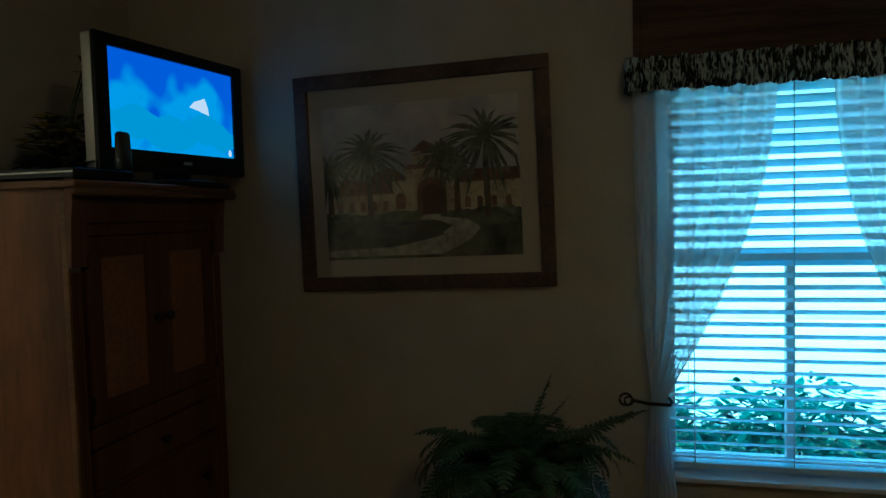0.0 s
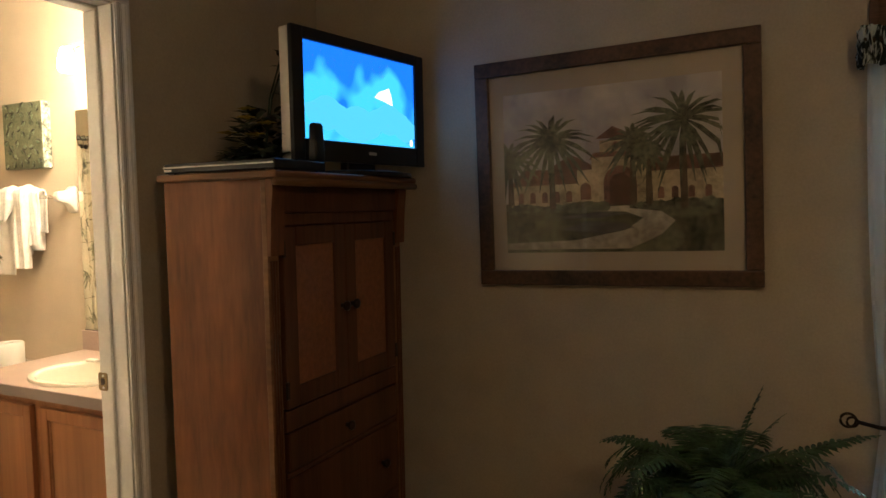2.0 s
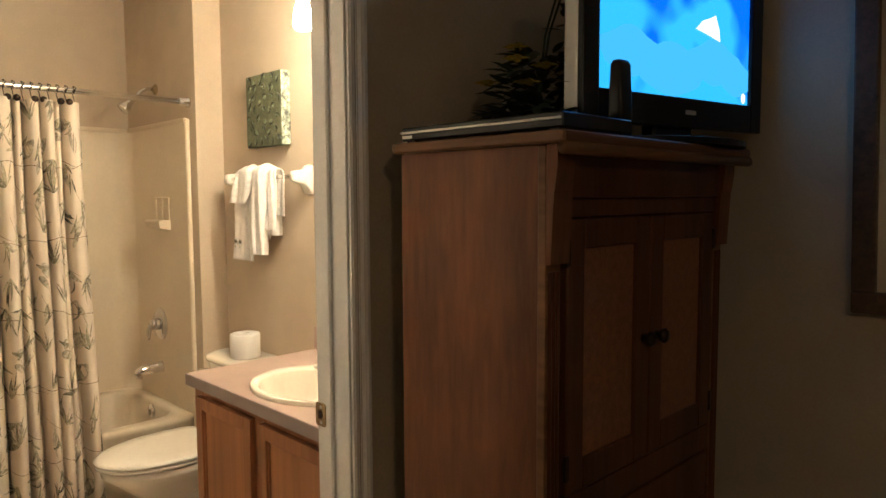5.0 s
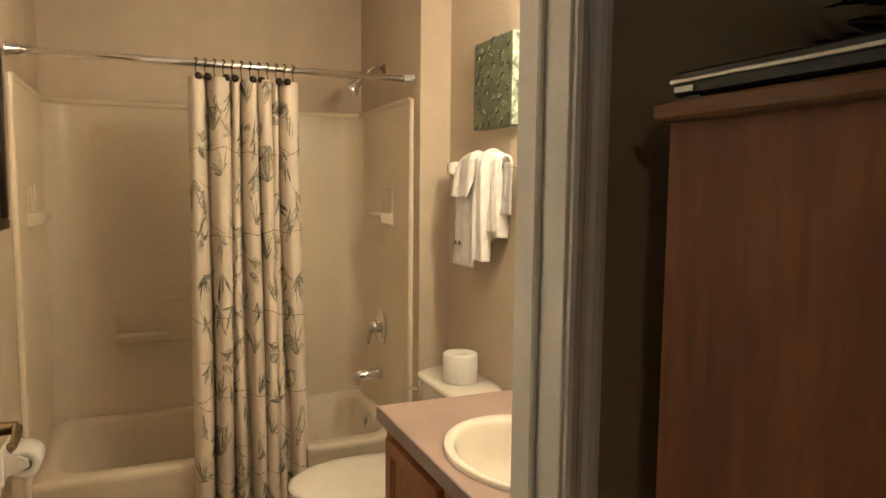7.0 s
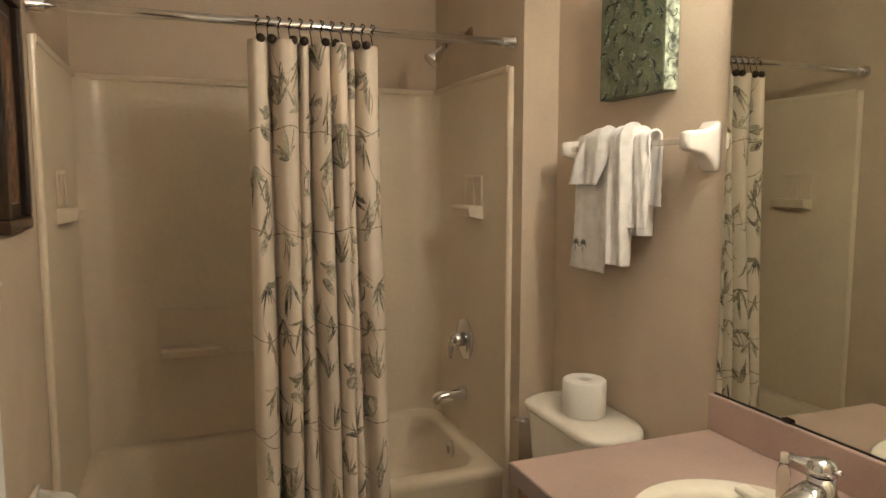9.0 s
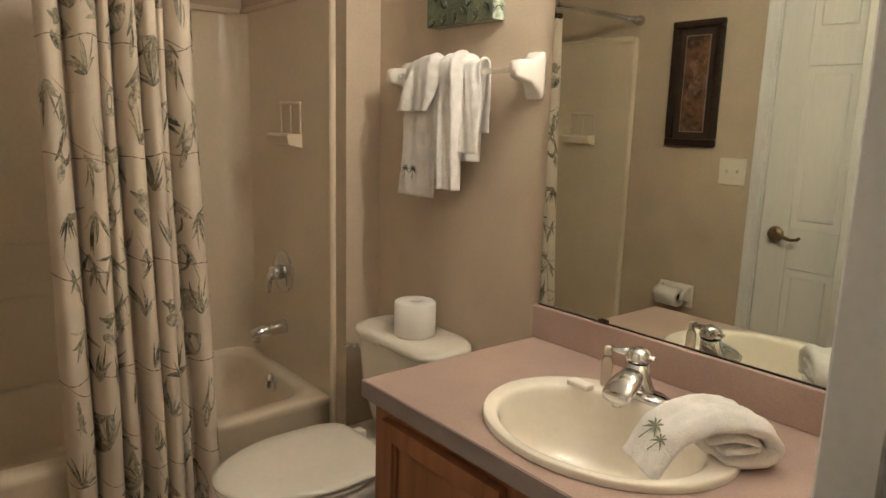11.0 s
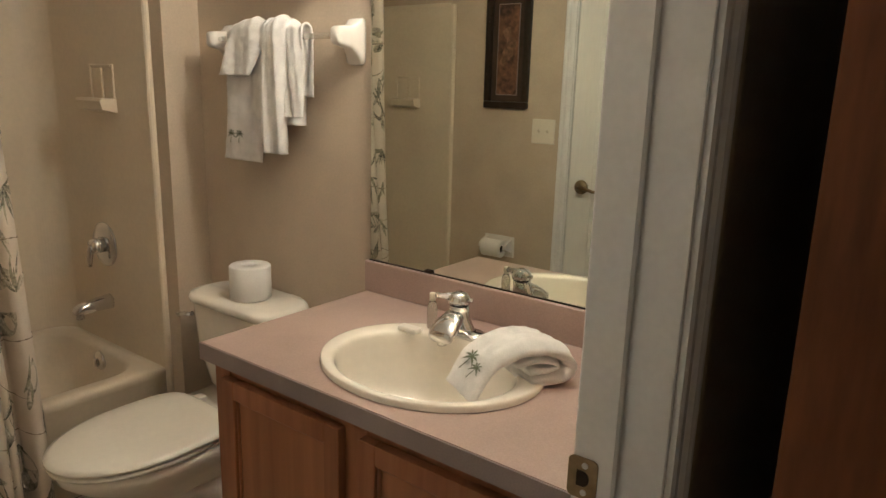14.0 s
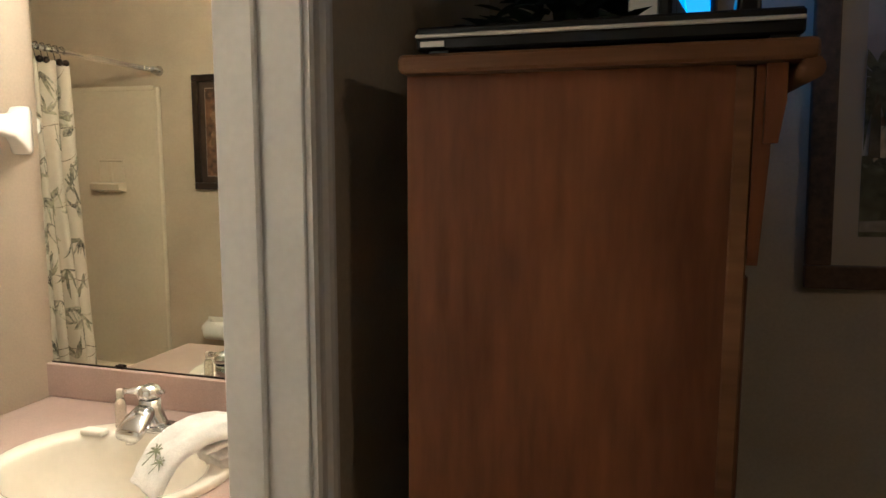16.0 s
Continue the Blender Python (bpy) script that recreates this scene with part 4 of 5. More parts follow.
for x in (0.25, 0.46, 0.67):
    part("arm", tube([(x, -0.02, 2.070), (x, -0.15, 2.090), (x, -0.225, 2.06)], 0.008, 8), M_CHROME, vanity_light, "", True)
    part("shade", lathe((x, -0.228, 1.965), [(0.026, 0), (0.033, 0.012), (0.031, 0.045), (0.024, 0.075), (0.018, 0.092), (0.001, 0.095)], 24, "z"), M_LAMP, vanity_light, "frosted glass shade, lit", True)

# ---- towel bar and bath towel ----
BZ = 1.475
bar = thing("towel_bar", (-0.3, 0, BZ), "white ceramic towel bar with flared posts", "towel bar")
for x in (-0.612, -0.074):
    part("post", loft([ring((x, -d, BZ + q), a, b, 28, "y", 6.0) for d, a, b, q in ((0.0, 0.034, 0.060, 0), (0.008, 0.033, 0.058, 0), (0.018, 0.026, 0.042, 0.005), (0.034, 0.021, 0.029, 0.010), (0.072, 0.018, 0.023, 0.013), (0.082, 0.014, 0.018, 0.013))]), M_CERAMIC, bar, "", True)
part("rod", tube([(-0.606, -0.056, BZ + 0.013), (-0.3, -0.056, BZ + 0.013), (-0.075, -0.056, BZ + 0.013)], 0.008, 14), M_ROD, bar, "clear plastic rod", True)
bath = thing("bath_towel", (-0.34, -0.07, 1.14), "white terry towel with palm motif, folded over the bar", "towel")


def hang(x, w, front_drop, back_drop, th, yoff, seed, name, skew=0.0):
    y0, zb = -0.056, BZ + 0.013
    pts = []
    for i in range(8):
        u = i / 7
        pts.append((x + skew * (1 - u), y0 - 0.018 - yoff - 0.012 * (1 - u), zb - front_drop * (1 - u)))
    for a in (150, 120, 90, 60, 30):
        pts.append((x, y0 + (0.016 + yoff) * math.cos(radians(a)), zb + 0.006 + (0.018 + yoff) * math.sin(radians(a))))
    for i in range(5):
        pts.append((x, y0 + 0.018 + yoff * 0.6, zb - back_drop * (i + 0.3) / 4.3))
    return towel_sheet(pts, (1, 0, 0), w, th, name, bath, seed=seed, waves=0.0042, n=24)


hang(-0.425, 0.185, 0.350, 0.26, 0.014, 0.006, 7, "front_layer", -0.028)
hang(-0.300, 0.085, 0.318, 0.24, 0.040, 0.010, 8, "rolled_edge", 0.0)
hang(-0.410, 0.150, 0.105, 0.1, 0.011, 0.024, 9, "top_fold", -0.045)
hang(-0.243, 0.080, 0.215, 0.16, 0.012, 0.003, 10, "back_layer", 0.015)
palm_motif("palm_motif", (-0.490, -0.108, 1.190), (1, 0, 0), (0, 0, 1), 0.046, bath, 0.0)
palm_motif("palm_motif", (-0.452, -0.108, 1.190), (1, 0, 0), (0, 0, 1), 0.046, bath, 0.0)

# ---- pictures in the bathroom ----
GX0, GX1, GZ0, GZ1 = -0.478, -0.198, 1.620, 1.920
gp = thing("canvas_picture", (-0.37, 0, 1.625), "green wrapped canvas embossed with curling leaves", "picture")
M_CANVAS = mat("green_canvas", (0.165, 0.180, 0.105), 0.5, scale=16, fine=120, var=0.2, bump=0.5)
M_EMBOSS = mat("dark_emboss", (0.050, 0.052, 0.030), 0.4, scale=20, var=0.4)
part("canvas", box(GX0, GX1, -0.045, -0.002, GZ0, GZ1, 0.003), M_CANVAS, gp)
M_PALEG = mat("pale_green_edge", (0.42, 0.47, 0.36), 0.5, scale=30, fine=60, var=0.4, bump=0.4)
part("painted_side", box(GX1, GX1 + 0.0015, -0.044, -0.003, GZ0 + 0.002, GZ1 - 0.002), M_PALEG, gp, "pale green painted edge")
random.seed(5)
bm = bmesh.new()
bm2 = bmesh.new()
for r in range(7):
    for c in range(6):
        x = GX0 + 0.022 + c * 0.045 + (0.022 if r % 2 else 0)
        z = GZ0 + 0.025 + r * 0.042
        if x > GX1 - 0.02:
            continue
        a0 = random.uniform(0, 360)
        pts = []
        for i in range(9):
            a = radians(a0 + i * 15)
            rr = 0.024 * (1 - i * 0.03)
            pts.append((x + rr * math.cos(a), -0.0465, z + rr * math.sin(a)))
        tube(pts, 0.003, 5, bm, [0.0006, 0.0015, 0.003, 0.004, 0.0042, 0.0036, 0.0026, 0.0014, 0.0005])
        for k in range(3):
            aa = radians(a0 + k * 45 + 20)
            tube([(x, -0.0462, z), (x + 0.012 * math.cos(aa), -0.047, z + 0.012 * math.sin(aa)), (x + 0.022 * math.cos(aa + 0.3), -0.0462, z + 0.022 * math.sin(aa + 0.3))], 0.002, 5, bm2, [0.0008, 0.0026, 0.0006])
tagged(part("leaf_relief", bm, M_EMBOSS, gp), kind="stuff")
tagged(part("stem_relief", bm2, mat("mid_green_relief", (0.19, 0.235, 0.145), 0.5, scale=30, var=0.3), gp), kind="stuff")
for k in range(7):
    zc = GZ0 + 0.025 + k * 0.042
    part("edge_swirl", tube([(GX1 + 0.002, -0.024 + 0.012 * math.cos(a), zc + 0.012 * math.sin(a)) for a in [0.5 * i + k for i in range(7)]], 0.0012, 5), M_EMBOSS, gp)

wp = thing("framed_picture", (-0.47, YS, 1.27), "small dark-framed brown floral print", "picture")
PX0, PX1, PZ0, PZ1 = -0.655, -0.414, 1.278, 1.818
fw = 0.032
for b in ((PX0, PX1, PZ1 - fw, PZ1), (PX0, PX1, PZ0, PZ0 + fw)):
    part("frame_rail", box(b[0], b[1], YS + 0.002, YS + 0.028, b[2], b[3], 0.006, seg=2), M_FRAME2, wp)
for b in ((PX0, PX0 + fw), (PX1 - fw, PX1)):
    part("frame_stile", box(b[0], b[1], YS + 0.002, YS + 0.0275, PZ0 + fw, PZ1 - fw, 0.006, seg=2), M_FRAME2, wp)
M_DKMAT = mat("dark_brown_mat", (0.055, 0.032, 0.02), 0.6, var=0.2)
M_PRINTB = mat("brown_print", (0.17, 0.085, 0.045), 0.5, scale=10, fine=40, var=0.5, dark=(0.04, 0.02, 0.012))
part("mat_board", box(PX0 + fw, PX1 - fw, YS + 0.004, YS + 0.010, PZ0 + fw, PZ1 - fw), M_DKMAT, wp)
part("inner_bead", box(PX0 + 0.062, PX1 - 0.062, YS + 0.010, YS + 0.012, PZ0 + 0.062, PZ1 - 0.062), M_LAMEDGE, wp)
part("print", box(PX0 + 0.066, PX1 - 0.066, YS + 0.012, YS + 0.0135, PZ0 + 0.066, PZ1 - 0.066), M_PRINTB, wp)
M_PETAL = mat("tan_petal", (0.24, 0.14, 0.08), 0.6, scale=25, var=0.3)
bm = bmesh.new()
random.seed(9)
for k in range(12):
    a, rr = random.uniform(0, 6.28), random.uniform(0.0, 0.04)
    x, z = (PX0 + PX1) / 2 + rr * math.cos(a), 1.62 + rr * 1.5 * math.sin(a) - 0.05 * (k % 3)
    bm.faces.new([bm.verts.new((x + 0.018 * math.cos(q) * random.uniform(0.7, 1.1), YS + 0.0145 + 0.00008 * k, z + 0.022 * math.sin(q))) for q in [0.785 * i for i in range(8)]])
tagged(part("petals", bm, M_PETAL, wp), kind="stuff")
sw = thing("light_switch", (-0.325, YS, 1.18), "ivory double light switch plate", "light switch")
part("plate", box(-0.386, -0.264, YS + 0.0005, YS + 0.007, 1.122, 1.237, 0.003), M_PLATE, sw)
for x in (-0.348, -0.302):
    part("toggle_slot", box(x - 0.005, x + 0.005, YS + 0.007, YS + 0.0078, 1.167, 1.192), M_PLATE, sw)
    part("toggle", prism([(YS + 0.0075, 1.172), (YS + 0.020, 1.185), (YS + 0.020, 1.192), (YS + 0.0075, 1.184)], x - 0.0035, x + 0.0035, "x"), M_PLATE, sw)
    for z in (1.147, 1.212):
        part("screw", lathe((x, YS + 0.007, z), [(0.003, 0), (0.003, 0.001), (0.001, 0.0014)], 8, "y"), M_PLATE, sw)

# ---- bedroom: armoire ----
AX0, AX1, AY0, AY1, AZ = 1.138, 1.533, -0.575, 0.148, 1.515
arm = thing("armoire", (1.33, -0.23, 0), "reddish-brown wooden armoire with two doors and drawers", "armoire")
part("side_panel", box(AX0, AX1 - 0.034, AY0, AY0 + 0.02, 0.0, AZ - 0.022), M_ARM, arm)
part("side_panel", box(AX0, AX1 - 0.034, AY1 - 0.02, AY1, 0.0, AZ - 0.022), M_ARM, arm)
part("back_panel", box(AX0 + 0.004, AX0 + 0.012, AY0 + 0.02, AY1 - 0.02, 0.03, AZ - 0.022), M_ARM_DARK, arm)
part("top_board", box(AX0 - 0.004, AX1 + 0.040, AY0 - 0.026, AY1 + 0.026, AZ - 0.022, AZ, 0.009, seg=3), M_ARM_TOP, arm)
part("bullnose", tube([(AX1 + 0.033, AY0 - 0.022, AZ - 0.030), (AX1 + 0.033, -0.2, AZ - 0.030), (AX1 + 0.033, AY1 + 0.022, AZ - 0.030)], 0.012, 14), M_ARM_TOP, arm, "", True)
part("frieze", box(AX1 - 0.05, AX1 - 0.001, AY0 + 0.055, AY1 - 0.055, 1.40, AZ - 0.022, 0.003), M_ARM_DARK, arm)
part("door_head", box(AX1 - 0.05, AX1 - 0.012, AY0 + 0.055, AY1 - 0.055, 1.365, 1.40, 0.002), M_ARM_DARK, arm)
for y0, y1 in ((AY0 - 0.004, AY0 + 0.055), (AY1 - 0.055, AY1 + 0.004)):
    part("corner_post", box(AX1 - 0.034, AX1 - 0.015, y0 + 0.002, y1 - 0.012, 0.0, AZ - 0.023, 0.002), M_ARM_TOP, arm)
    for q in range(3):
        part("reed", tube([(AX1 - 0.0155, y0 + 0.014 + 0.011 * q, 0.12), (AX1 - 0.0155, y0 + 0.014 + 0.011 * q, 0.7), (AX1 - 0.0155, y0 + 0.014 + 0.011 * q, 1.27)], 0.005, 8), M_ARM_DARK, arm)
    part("bracket", prism([(AX1 - 0.0148, 1.284), (AX1 - 0.004, 1.284), (AX1 + 0.002, 1.40), (AX1 + 0.004, AZ - 0.023), (AX1 - 0.0148, AZ - 0.023)], y0 + 0.001, y1 - 0.002, "y"), M_ARM, arm)
    part("corbel", prism([(AX1 - 0.006, 1.412), (AX1 + 0.008, 1.412), (AX1 + 0.014, AZ - 0.060), (AX1 + 0.014, AZ - 0.0225), (AX1 - 0.006, AZ - 0.0225)], y0 - 0.005, y1 - 0.012, "y"), M_ARM, arm)
part("floor_board", box(AX0 + 0.012, AX1 - 0.05, AY0 + 0.02, AY1 - 0.02, 0.06, 0.08), M_ARM_DARK, arm)
DF = AX1 - 0.012
for y0, y1, knob in ((AY0 + 0.06, -0.2155, -0.241), (-0.2115, AY1 - 0.06, -0.186)):
    z0, z1, w = 0.845, 1.362, 0.056
    d = part("door", box(DF - 0.024, DF - 0.008, y0 + w, y1 - w, z0 + w, z1 - w), mat("woven_panel", (0.25, 0.095, 0.036), 0.55, fine=220, scale=60, var=0.12, bump=0.8), arm, "framed door with lighter woven panel")
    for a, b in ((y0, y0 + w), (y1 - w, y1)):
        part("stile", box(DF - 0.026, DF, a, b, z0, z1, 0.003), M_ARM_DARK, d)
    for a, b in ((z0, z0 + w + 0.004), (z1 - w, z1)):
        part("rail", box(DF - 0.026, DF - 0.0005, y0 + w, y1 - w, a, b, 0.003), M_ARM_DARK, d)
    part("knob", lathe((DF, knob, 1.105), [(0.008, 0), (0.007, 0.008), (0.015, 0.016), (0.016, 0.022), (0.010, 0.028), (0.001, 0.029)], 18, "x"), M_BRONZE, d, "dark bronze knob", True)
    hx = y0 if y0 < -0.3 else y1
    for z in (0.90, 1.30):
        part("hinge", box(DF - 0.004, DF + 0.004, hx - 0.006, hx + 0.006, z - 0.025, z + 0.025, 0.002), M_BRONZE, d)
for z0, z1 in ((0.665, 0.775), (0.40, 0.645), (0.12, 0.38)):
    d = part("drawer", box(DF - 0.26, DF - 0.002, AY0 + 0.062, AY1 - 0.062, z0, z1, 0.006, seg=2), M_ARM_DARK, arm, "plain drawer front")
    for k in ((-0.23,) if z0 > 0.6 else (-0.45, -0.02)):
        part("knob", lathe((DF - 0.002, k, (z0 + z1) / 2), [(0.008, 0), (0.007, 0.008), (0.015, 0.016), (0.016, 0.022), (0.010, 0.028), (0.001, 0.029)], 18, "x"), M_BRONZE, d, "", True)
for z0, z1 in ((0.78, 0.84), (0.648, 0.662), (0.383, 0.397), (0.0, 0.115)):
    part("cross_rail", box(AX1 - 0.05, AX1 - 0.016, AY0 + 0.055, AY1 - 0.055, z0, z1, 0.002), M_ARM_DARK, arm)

# ---- on the armoire ----
TVC, TVA, TVW, TVZ0, TVZ1 = Vector((1.485, -0.033, 0)), 10.3, 0.640, 1.560, 1.968
tv = thing("television", (TVC.x, TVC.y, AZ), "flat black television with silver sides, switched on", "television")
TM = pose(TVC.x, TVC.y, 0, 0, 0, TVA * -1)


def tv_part(name, bm, m, parent=None, label="", smooth=False):
    bmesh.ops.transform(bm, matrix=TM, verts=bm.verts)
    return part(name, bm, m, parent or tv, label, smooth)


# local: x to the front, y along the set's width
hw = TVW / 2
tv_part("rear_hump", box(-0.095, -0.046, -hw + 0.12, hw - 0.12, TVZ0 + 0.05, TVZ1 - 0.07, 0.012, seg=2), M_BLACK)
tv_part("back_shell", box(-0.048, -0.004, -hw + 0.001, hw - 0.001, TVZ0 + 0.003, TVZ1 - 0.003, 0.008, seg=3), M_SILVER, None, "silver rear shell")
sc = (-hw + 0.048, hw - 0.048, TVZ0 + 0.068, TVZ1 - 0.038)
for b in ((-hw, sc[0], TVZ0, TVZ1), (sc[1], hw, TVZ0, TVZ1)):
    tv_part("bezel_side", box(-0.006, 0.012, b[0], b[1], b[2], b[3], 0.005, seg=2), M_BLACK)
for b in ((sc[0], sc[1], TVZ0, sc[2]), (sc[0], sc[1], sc[3], TVZ1)):
    tv_part("bezel_rail", box(-0.006, 0.0115, b[0], b[1], b[2], b[3], 0.004, seg=2), M_BLACK)
M_SCREEN = bpy.data.materials.new("lit_screen")
M_SCREEN.use_nodes = True
_n, _l = M_SCREEN.node_tree.nodes, M_SCREEN.node_tree.links
_b = _n["Principled BSDF"]
_b.inputs["Base Color"].default_value, _b.inputs["Roughness"].default_value = (0.01, 0.01, 0.012, 1), 0.15
_tc, _no, _cr, _sep, _ad = [_n.new("ShaderNode" + k) for k in ("TexCoord", "TexNoise", "ValToRGB", "SeparateXYZ", "Math")]
_no.inputs["Scale"].default_value, _no.inputs["Detail"].default_value = 7.0, 1.5
_l.new(_tc.outputs["Object"], _no.inputs["Vector"]), _l.new(_tc.outputs["Object"], _sep.inputs[0])
_ad.operation = "MULTIPLY_ADD"
_l.new(_sep.outputs[2], _ad.inputs[0])
_ad.inputs[1].default_value = -1.4
_off = _n.new("ShaderNodeMath")
_off.operation = "ADD"
_off.inputs[1].default_value = 2.44
_l.new(_no.outputs[0], _off.inputs[0])
_l.new(_off.outputs[0], _ad.inputs[2])
_cr.color_ramp.elements[0].position, _cr.color_ramp.elements[0].color = 0.38, (0.02, 0.14, 0.70, 1)
_cr.color_ramp.elements[1].position, _cr.color_ramp.elements[1].color = 0.50, (0.07, 0.42, 0.80, 1)
_l.new(_ad.outputs[0], _cr.inputs[0])
_l.new(_cr.outputs[0], _b.inputs["Emission Color"])
_b.inputs["Emission Strength"].default_value = 0.14
tv_part("screen", box(-0.003, 0.002, sc[0], sc[1], sc[2], sc[3]), M_SCREEN, None, "glowing blue screen")
M_SCR2 = glow("screen_cloud", (0.10, 0.46, 0.78), 0.12)
M_SCR3 = glow("screen_white", (0.85, 0.75, 0.75), 0.17)
bm = bmesh.new()
for cy_, cz_, r1, r2 in ((-0.17, 1.715, 0.10, 0.05), (-0.03, 1.69, 0.13, 0.055), (0.13, 1.72, 0.10, 0.05), (0.22, 1.69, 0.07, 0.04)):
    bm.faces.new([bm.verts.new((0.0028, cy_ + r1 * math.cos(a) * (1 + 0.1 * math.sin(5 * a)), cz_ + r2 * math.sin(a) * (1 + 0.12 * math.cos(4 * a)))) for a in [2 * math.pi * i / 28 for i in range(28)]])
    for v in bm.verts:
        v.co.x += 0.0001
tv_part("screen_cloud", bm, M_SCR2)
bm = bmesh.new()
bm.faces.new([bm.verts.new((0.0042, 0.10 + a, 1.80 + b)) for a, b in ((-0.045, -0.01), (0.0, -0.018), (0.05, -0.03), (0.045, 0.0), (0.03, 0.03), (0.005, 0.02), (-0.02, 0.012))])
tv_part("screen_shape", bm, M_SCR3)
bm = bmesh.new()
bm.faces.new([bm.verts.new((0.0032, 0.252 + 0.009 * math.cos(q), 1.645 + 0.013 * math.sin(q))) for q in [0.524 * i for i in range(12)]])
tv_part("screen_mark", bm, M_SCR3)
tv_part("badge", box(0.0115, 0.0125, 0.012, 0.05, TVZ0 + 0.03, TVZ0 + 0.040), M_SILVER)
tv_part("neck", box(-0.05, -0.01, -0.07, 0.07, AZ + 0.018, TVZ0 + 0.02, 0.006), M_BLACK)
tv_part("base", loft([[(0.005 + u * 0.105, w * 0.21, AZ + h) for u, w in [(math.cos(2 * math.pi * i / 32), math.sin(2 * math.pi * i / 32)) for i in range(32)]] for h in (0.001, 0.014)] + [[(0.0 + u * 0.07, w * 0.15, AZ + 0.02) for u, w in [(math.cos(2 * math.pi * i / 32), math.sin(2 * math.pi * i / 32)) for i in range(32)]]]), M_BLACK, None, "glossy black base")

dvd = thing("disc_player", (1.35, -0.48, AZ), "flat black disc player with silver strip, on the armoire", "disc player")
part("case", box(1.153, 1.560, -0.588, -0.365, AZ + 0.004, AZ + 0.031, 0.003), M_BLACK, dvd)
part("trim_strip", box(1.154, 1.559, -0.5935, -0.5895, AZ + 0.0175, AZ + 0.022, 0.001), M_SILVER, dvd, "thin silver strip")
part("badge", box(1.160, 1.188, -0.592, -0.5895, AZ + 0.008, AZ + 0.014), M_SILVER, dvd)
for x in (1.18, 1.54):
    for y in (-0.575, -0.38):
        part("foot", box(x - 0.012, x + 0.012, y - 0.01, y + 0.01, AZ, AZ + 0.005), M_BLACK, dvd)
handset = thing("remote_control", (1.53, -0.37, AZ), "black remote control standing upright before television", "remote control")
part("body", loft([rrect(1.533 - a, 1.533 + a, -0.365 - b, -0.365 + b, z, 0.008) for a, b, z in ((0.017, 0.022, AZ + 0.001), (0.016, 0.022, AZ + 0.06), (0.012, 0.022, AZ + 0.138), (0.009, 0.018, AZ + 0.145))]), M_BLACK, handset, "", True)
remote = thing("remote_control", (1.54, 0.03, AZ), "black remote control lying on the armoire top", "remote control")
part("body", box(1.518, 1.560, -0.045, 0.10, AZ + 0.001, AZ + 0.021, 0.008, seg=3), M_BLACK, remote, "", True)
for k in range(5):
    part("button", box(1.530, 1.548, -0.03 + 0.024 * k, -0.018 + 0.024 * k, AZ + 0.0205, AZ + 0.0235, 0.001), M_LAMEDGE, remote)


def leaf(bm, p, d, up, length, width, droop=0.3):
    """A pointed leaf of two folded rows of quads."""
    p, d, up = Vector(p), Vector(d).normalized(), Vector(up).normalized()
    s = d.cross(up)
    if s.length < 1e-3:
        s = Vector((1, 0, 0))
    s.normalize()
    rows = []
    for i in range(5):
        u = i / 4
        c = p + d * length * u - Vector((0, 0, 1)) * droop * length * u * u
        w = width * (0.06, 0.8, 1.0, 0.65, 0.04)[i] / 2
        rows.append([bm.verts.new(c - s * w - up * w * 0.25), bm.verts.new(c), bm.verts.new(c + s * w - up * w * 0.25)])
    for a, b in zip(rows, rows[1:]):
        bm.faces.new((a[0], a[1], b[1], b[0])), bm.faces.new((a[1], a[2], b[2], b[1]))


arr = thing("silk_flower_arrangement", (1.28, -0.30, AZ), "dark silk foliage with yellow flowers in a pot", "flower arrangement")
part("pot", lathe((1.28, -0.29, AZ), [(0.055, 0), (0.065, 0.03), (0.068, 0.07), (0.06, 0.075), (0.055, 0.06), (0.001, 0.06)], 20, "z"), M_BRONZE, arr, "", True)
random.seed(21)
bm = bmesh.new()
for k in range(280):
    a = random.uniform(0, 6.283)
    h = random.random() ** 1.7
    r = (0.135 * (1 - h * 0.6)) * random.uniform(0.3, 1)
    p = Vector((1.28 + r * math.cos(a) * 0.8, -0.275 + r * math.sin(a) * 1.0, AZ + 0.05 + 0.165 * h))
    d = Vector((math.cos(a), math.sin(a), random.uniform(-0.2, 0.9)))
    leaf(bm, p, d, Vector((0, 0, 1)), random.uniform(0.05, 0.095), random.uniform(0.02, 0.038), 0.35)
for k in range(3):
    a = random.uniform(0.6, 2.2)
    tube([(1.28, -0.30, AZ + 0.05), (1.28 + 0.03 * math.cos(a), -0.30 + 0.03 * math.sin(a), AZ + 0.25), (1.28 + 0.07 * math.cos(a), -0.30 + 0.09 * math.sin(a), AZ + 0.40)], 0.003, 5, bm)
    for q in range(6):
        leaf(bm, (1.28 + 0.07 * math.cos(a), -0.30 + 0.09 * math.sin(a), AZ + 0.24 + 0.030 * q), (math.cos(a + q * 2), math.sin(a + q * 2), 0.5), (0, 0, 1), 0.06, 0.02)
tagged(part("foliage", bm, M_LEAFDK, arr), kind="stuff")
for x, y, z in ((1.33, -0.432, AZ + 0.17), (1.355, -0.425, AZ + 0.12), (1.31, -0.405, AZ + 0.20), (1.375, -0.395, AZ + 0.155), (1.25, -0.43, AZ + 0.13)):
    bm = bmesh.new()
    for q in range(9):
        a = q * 0.7
        leaf(bm, (x, y, z), (math.cos(a), math.sin(a), 0.35 + 0.1 * (q % 3)), (0, 0, 1), 0.034, 0.022, 0.4)
    part("flower", bm, M_YELLOW, arr, "yellow silk flower")

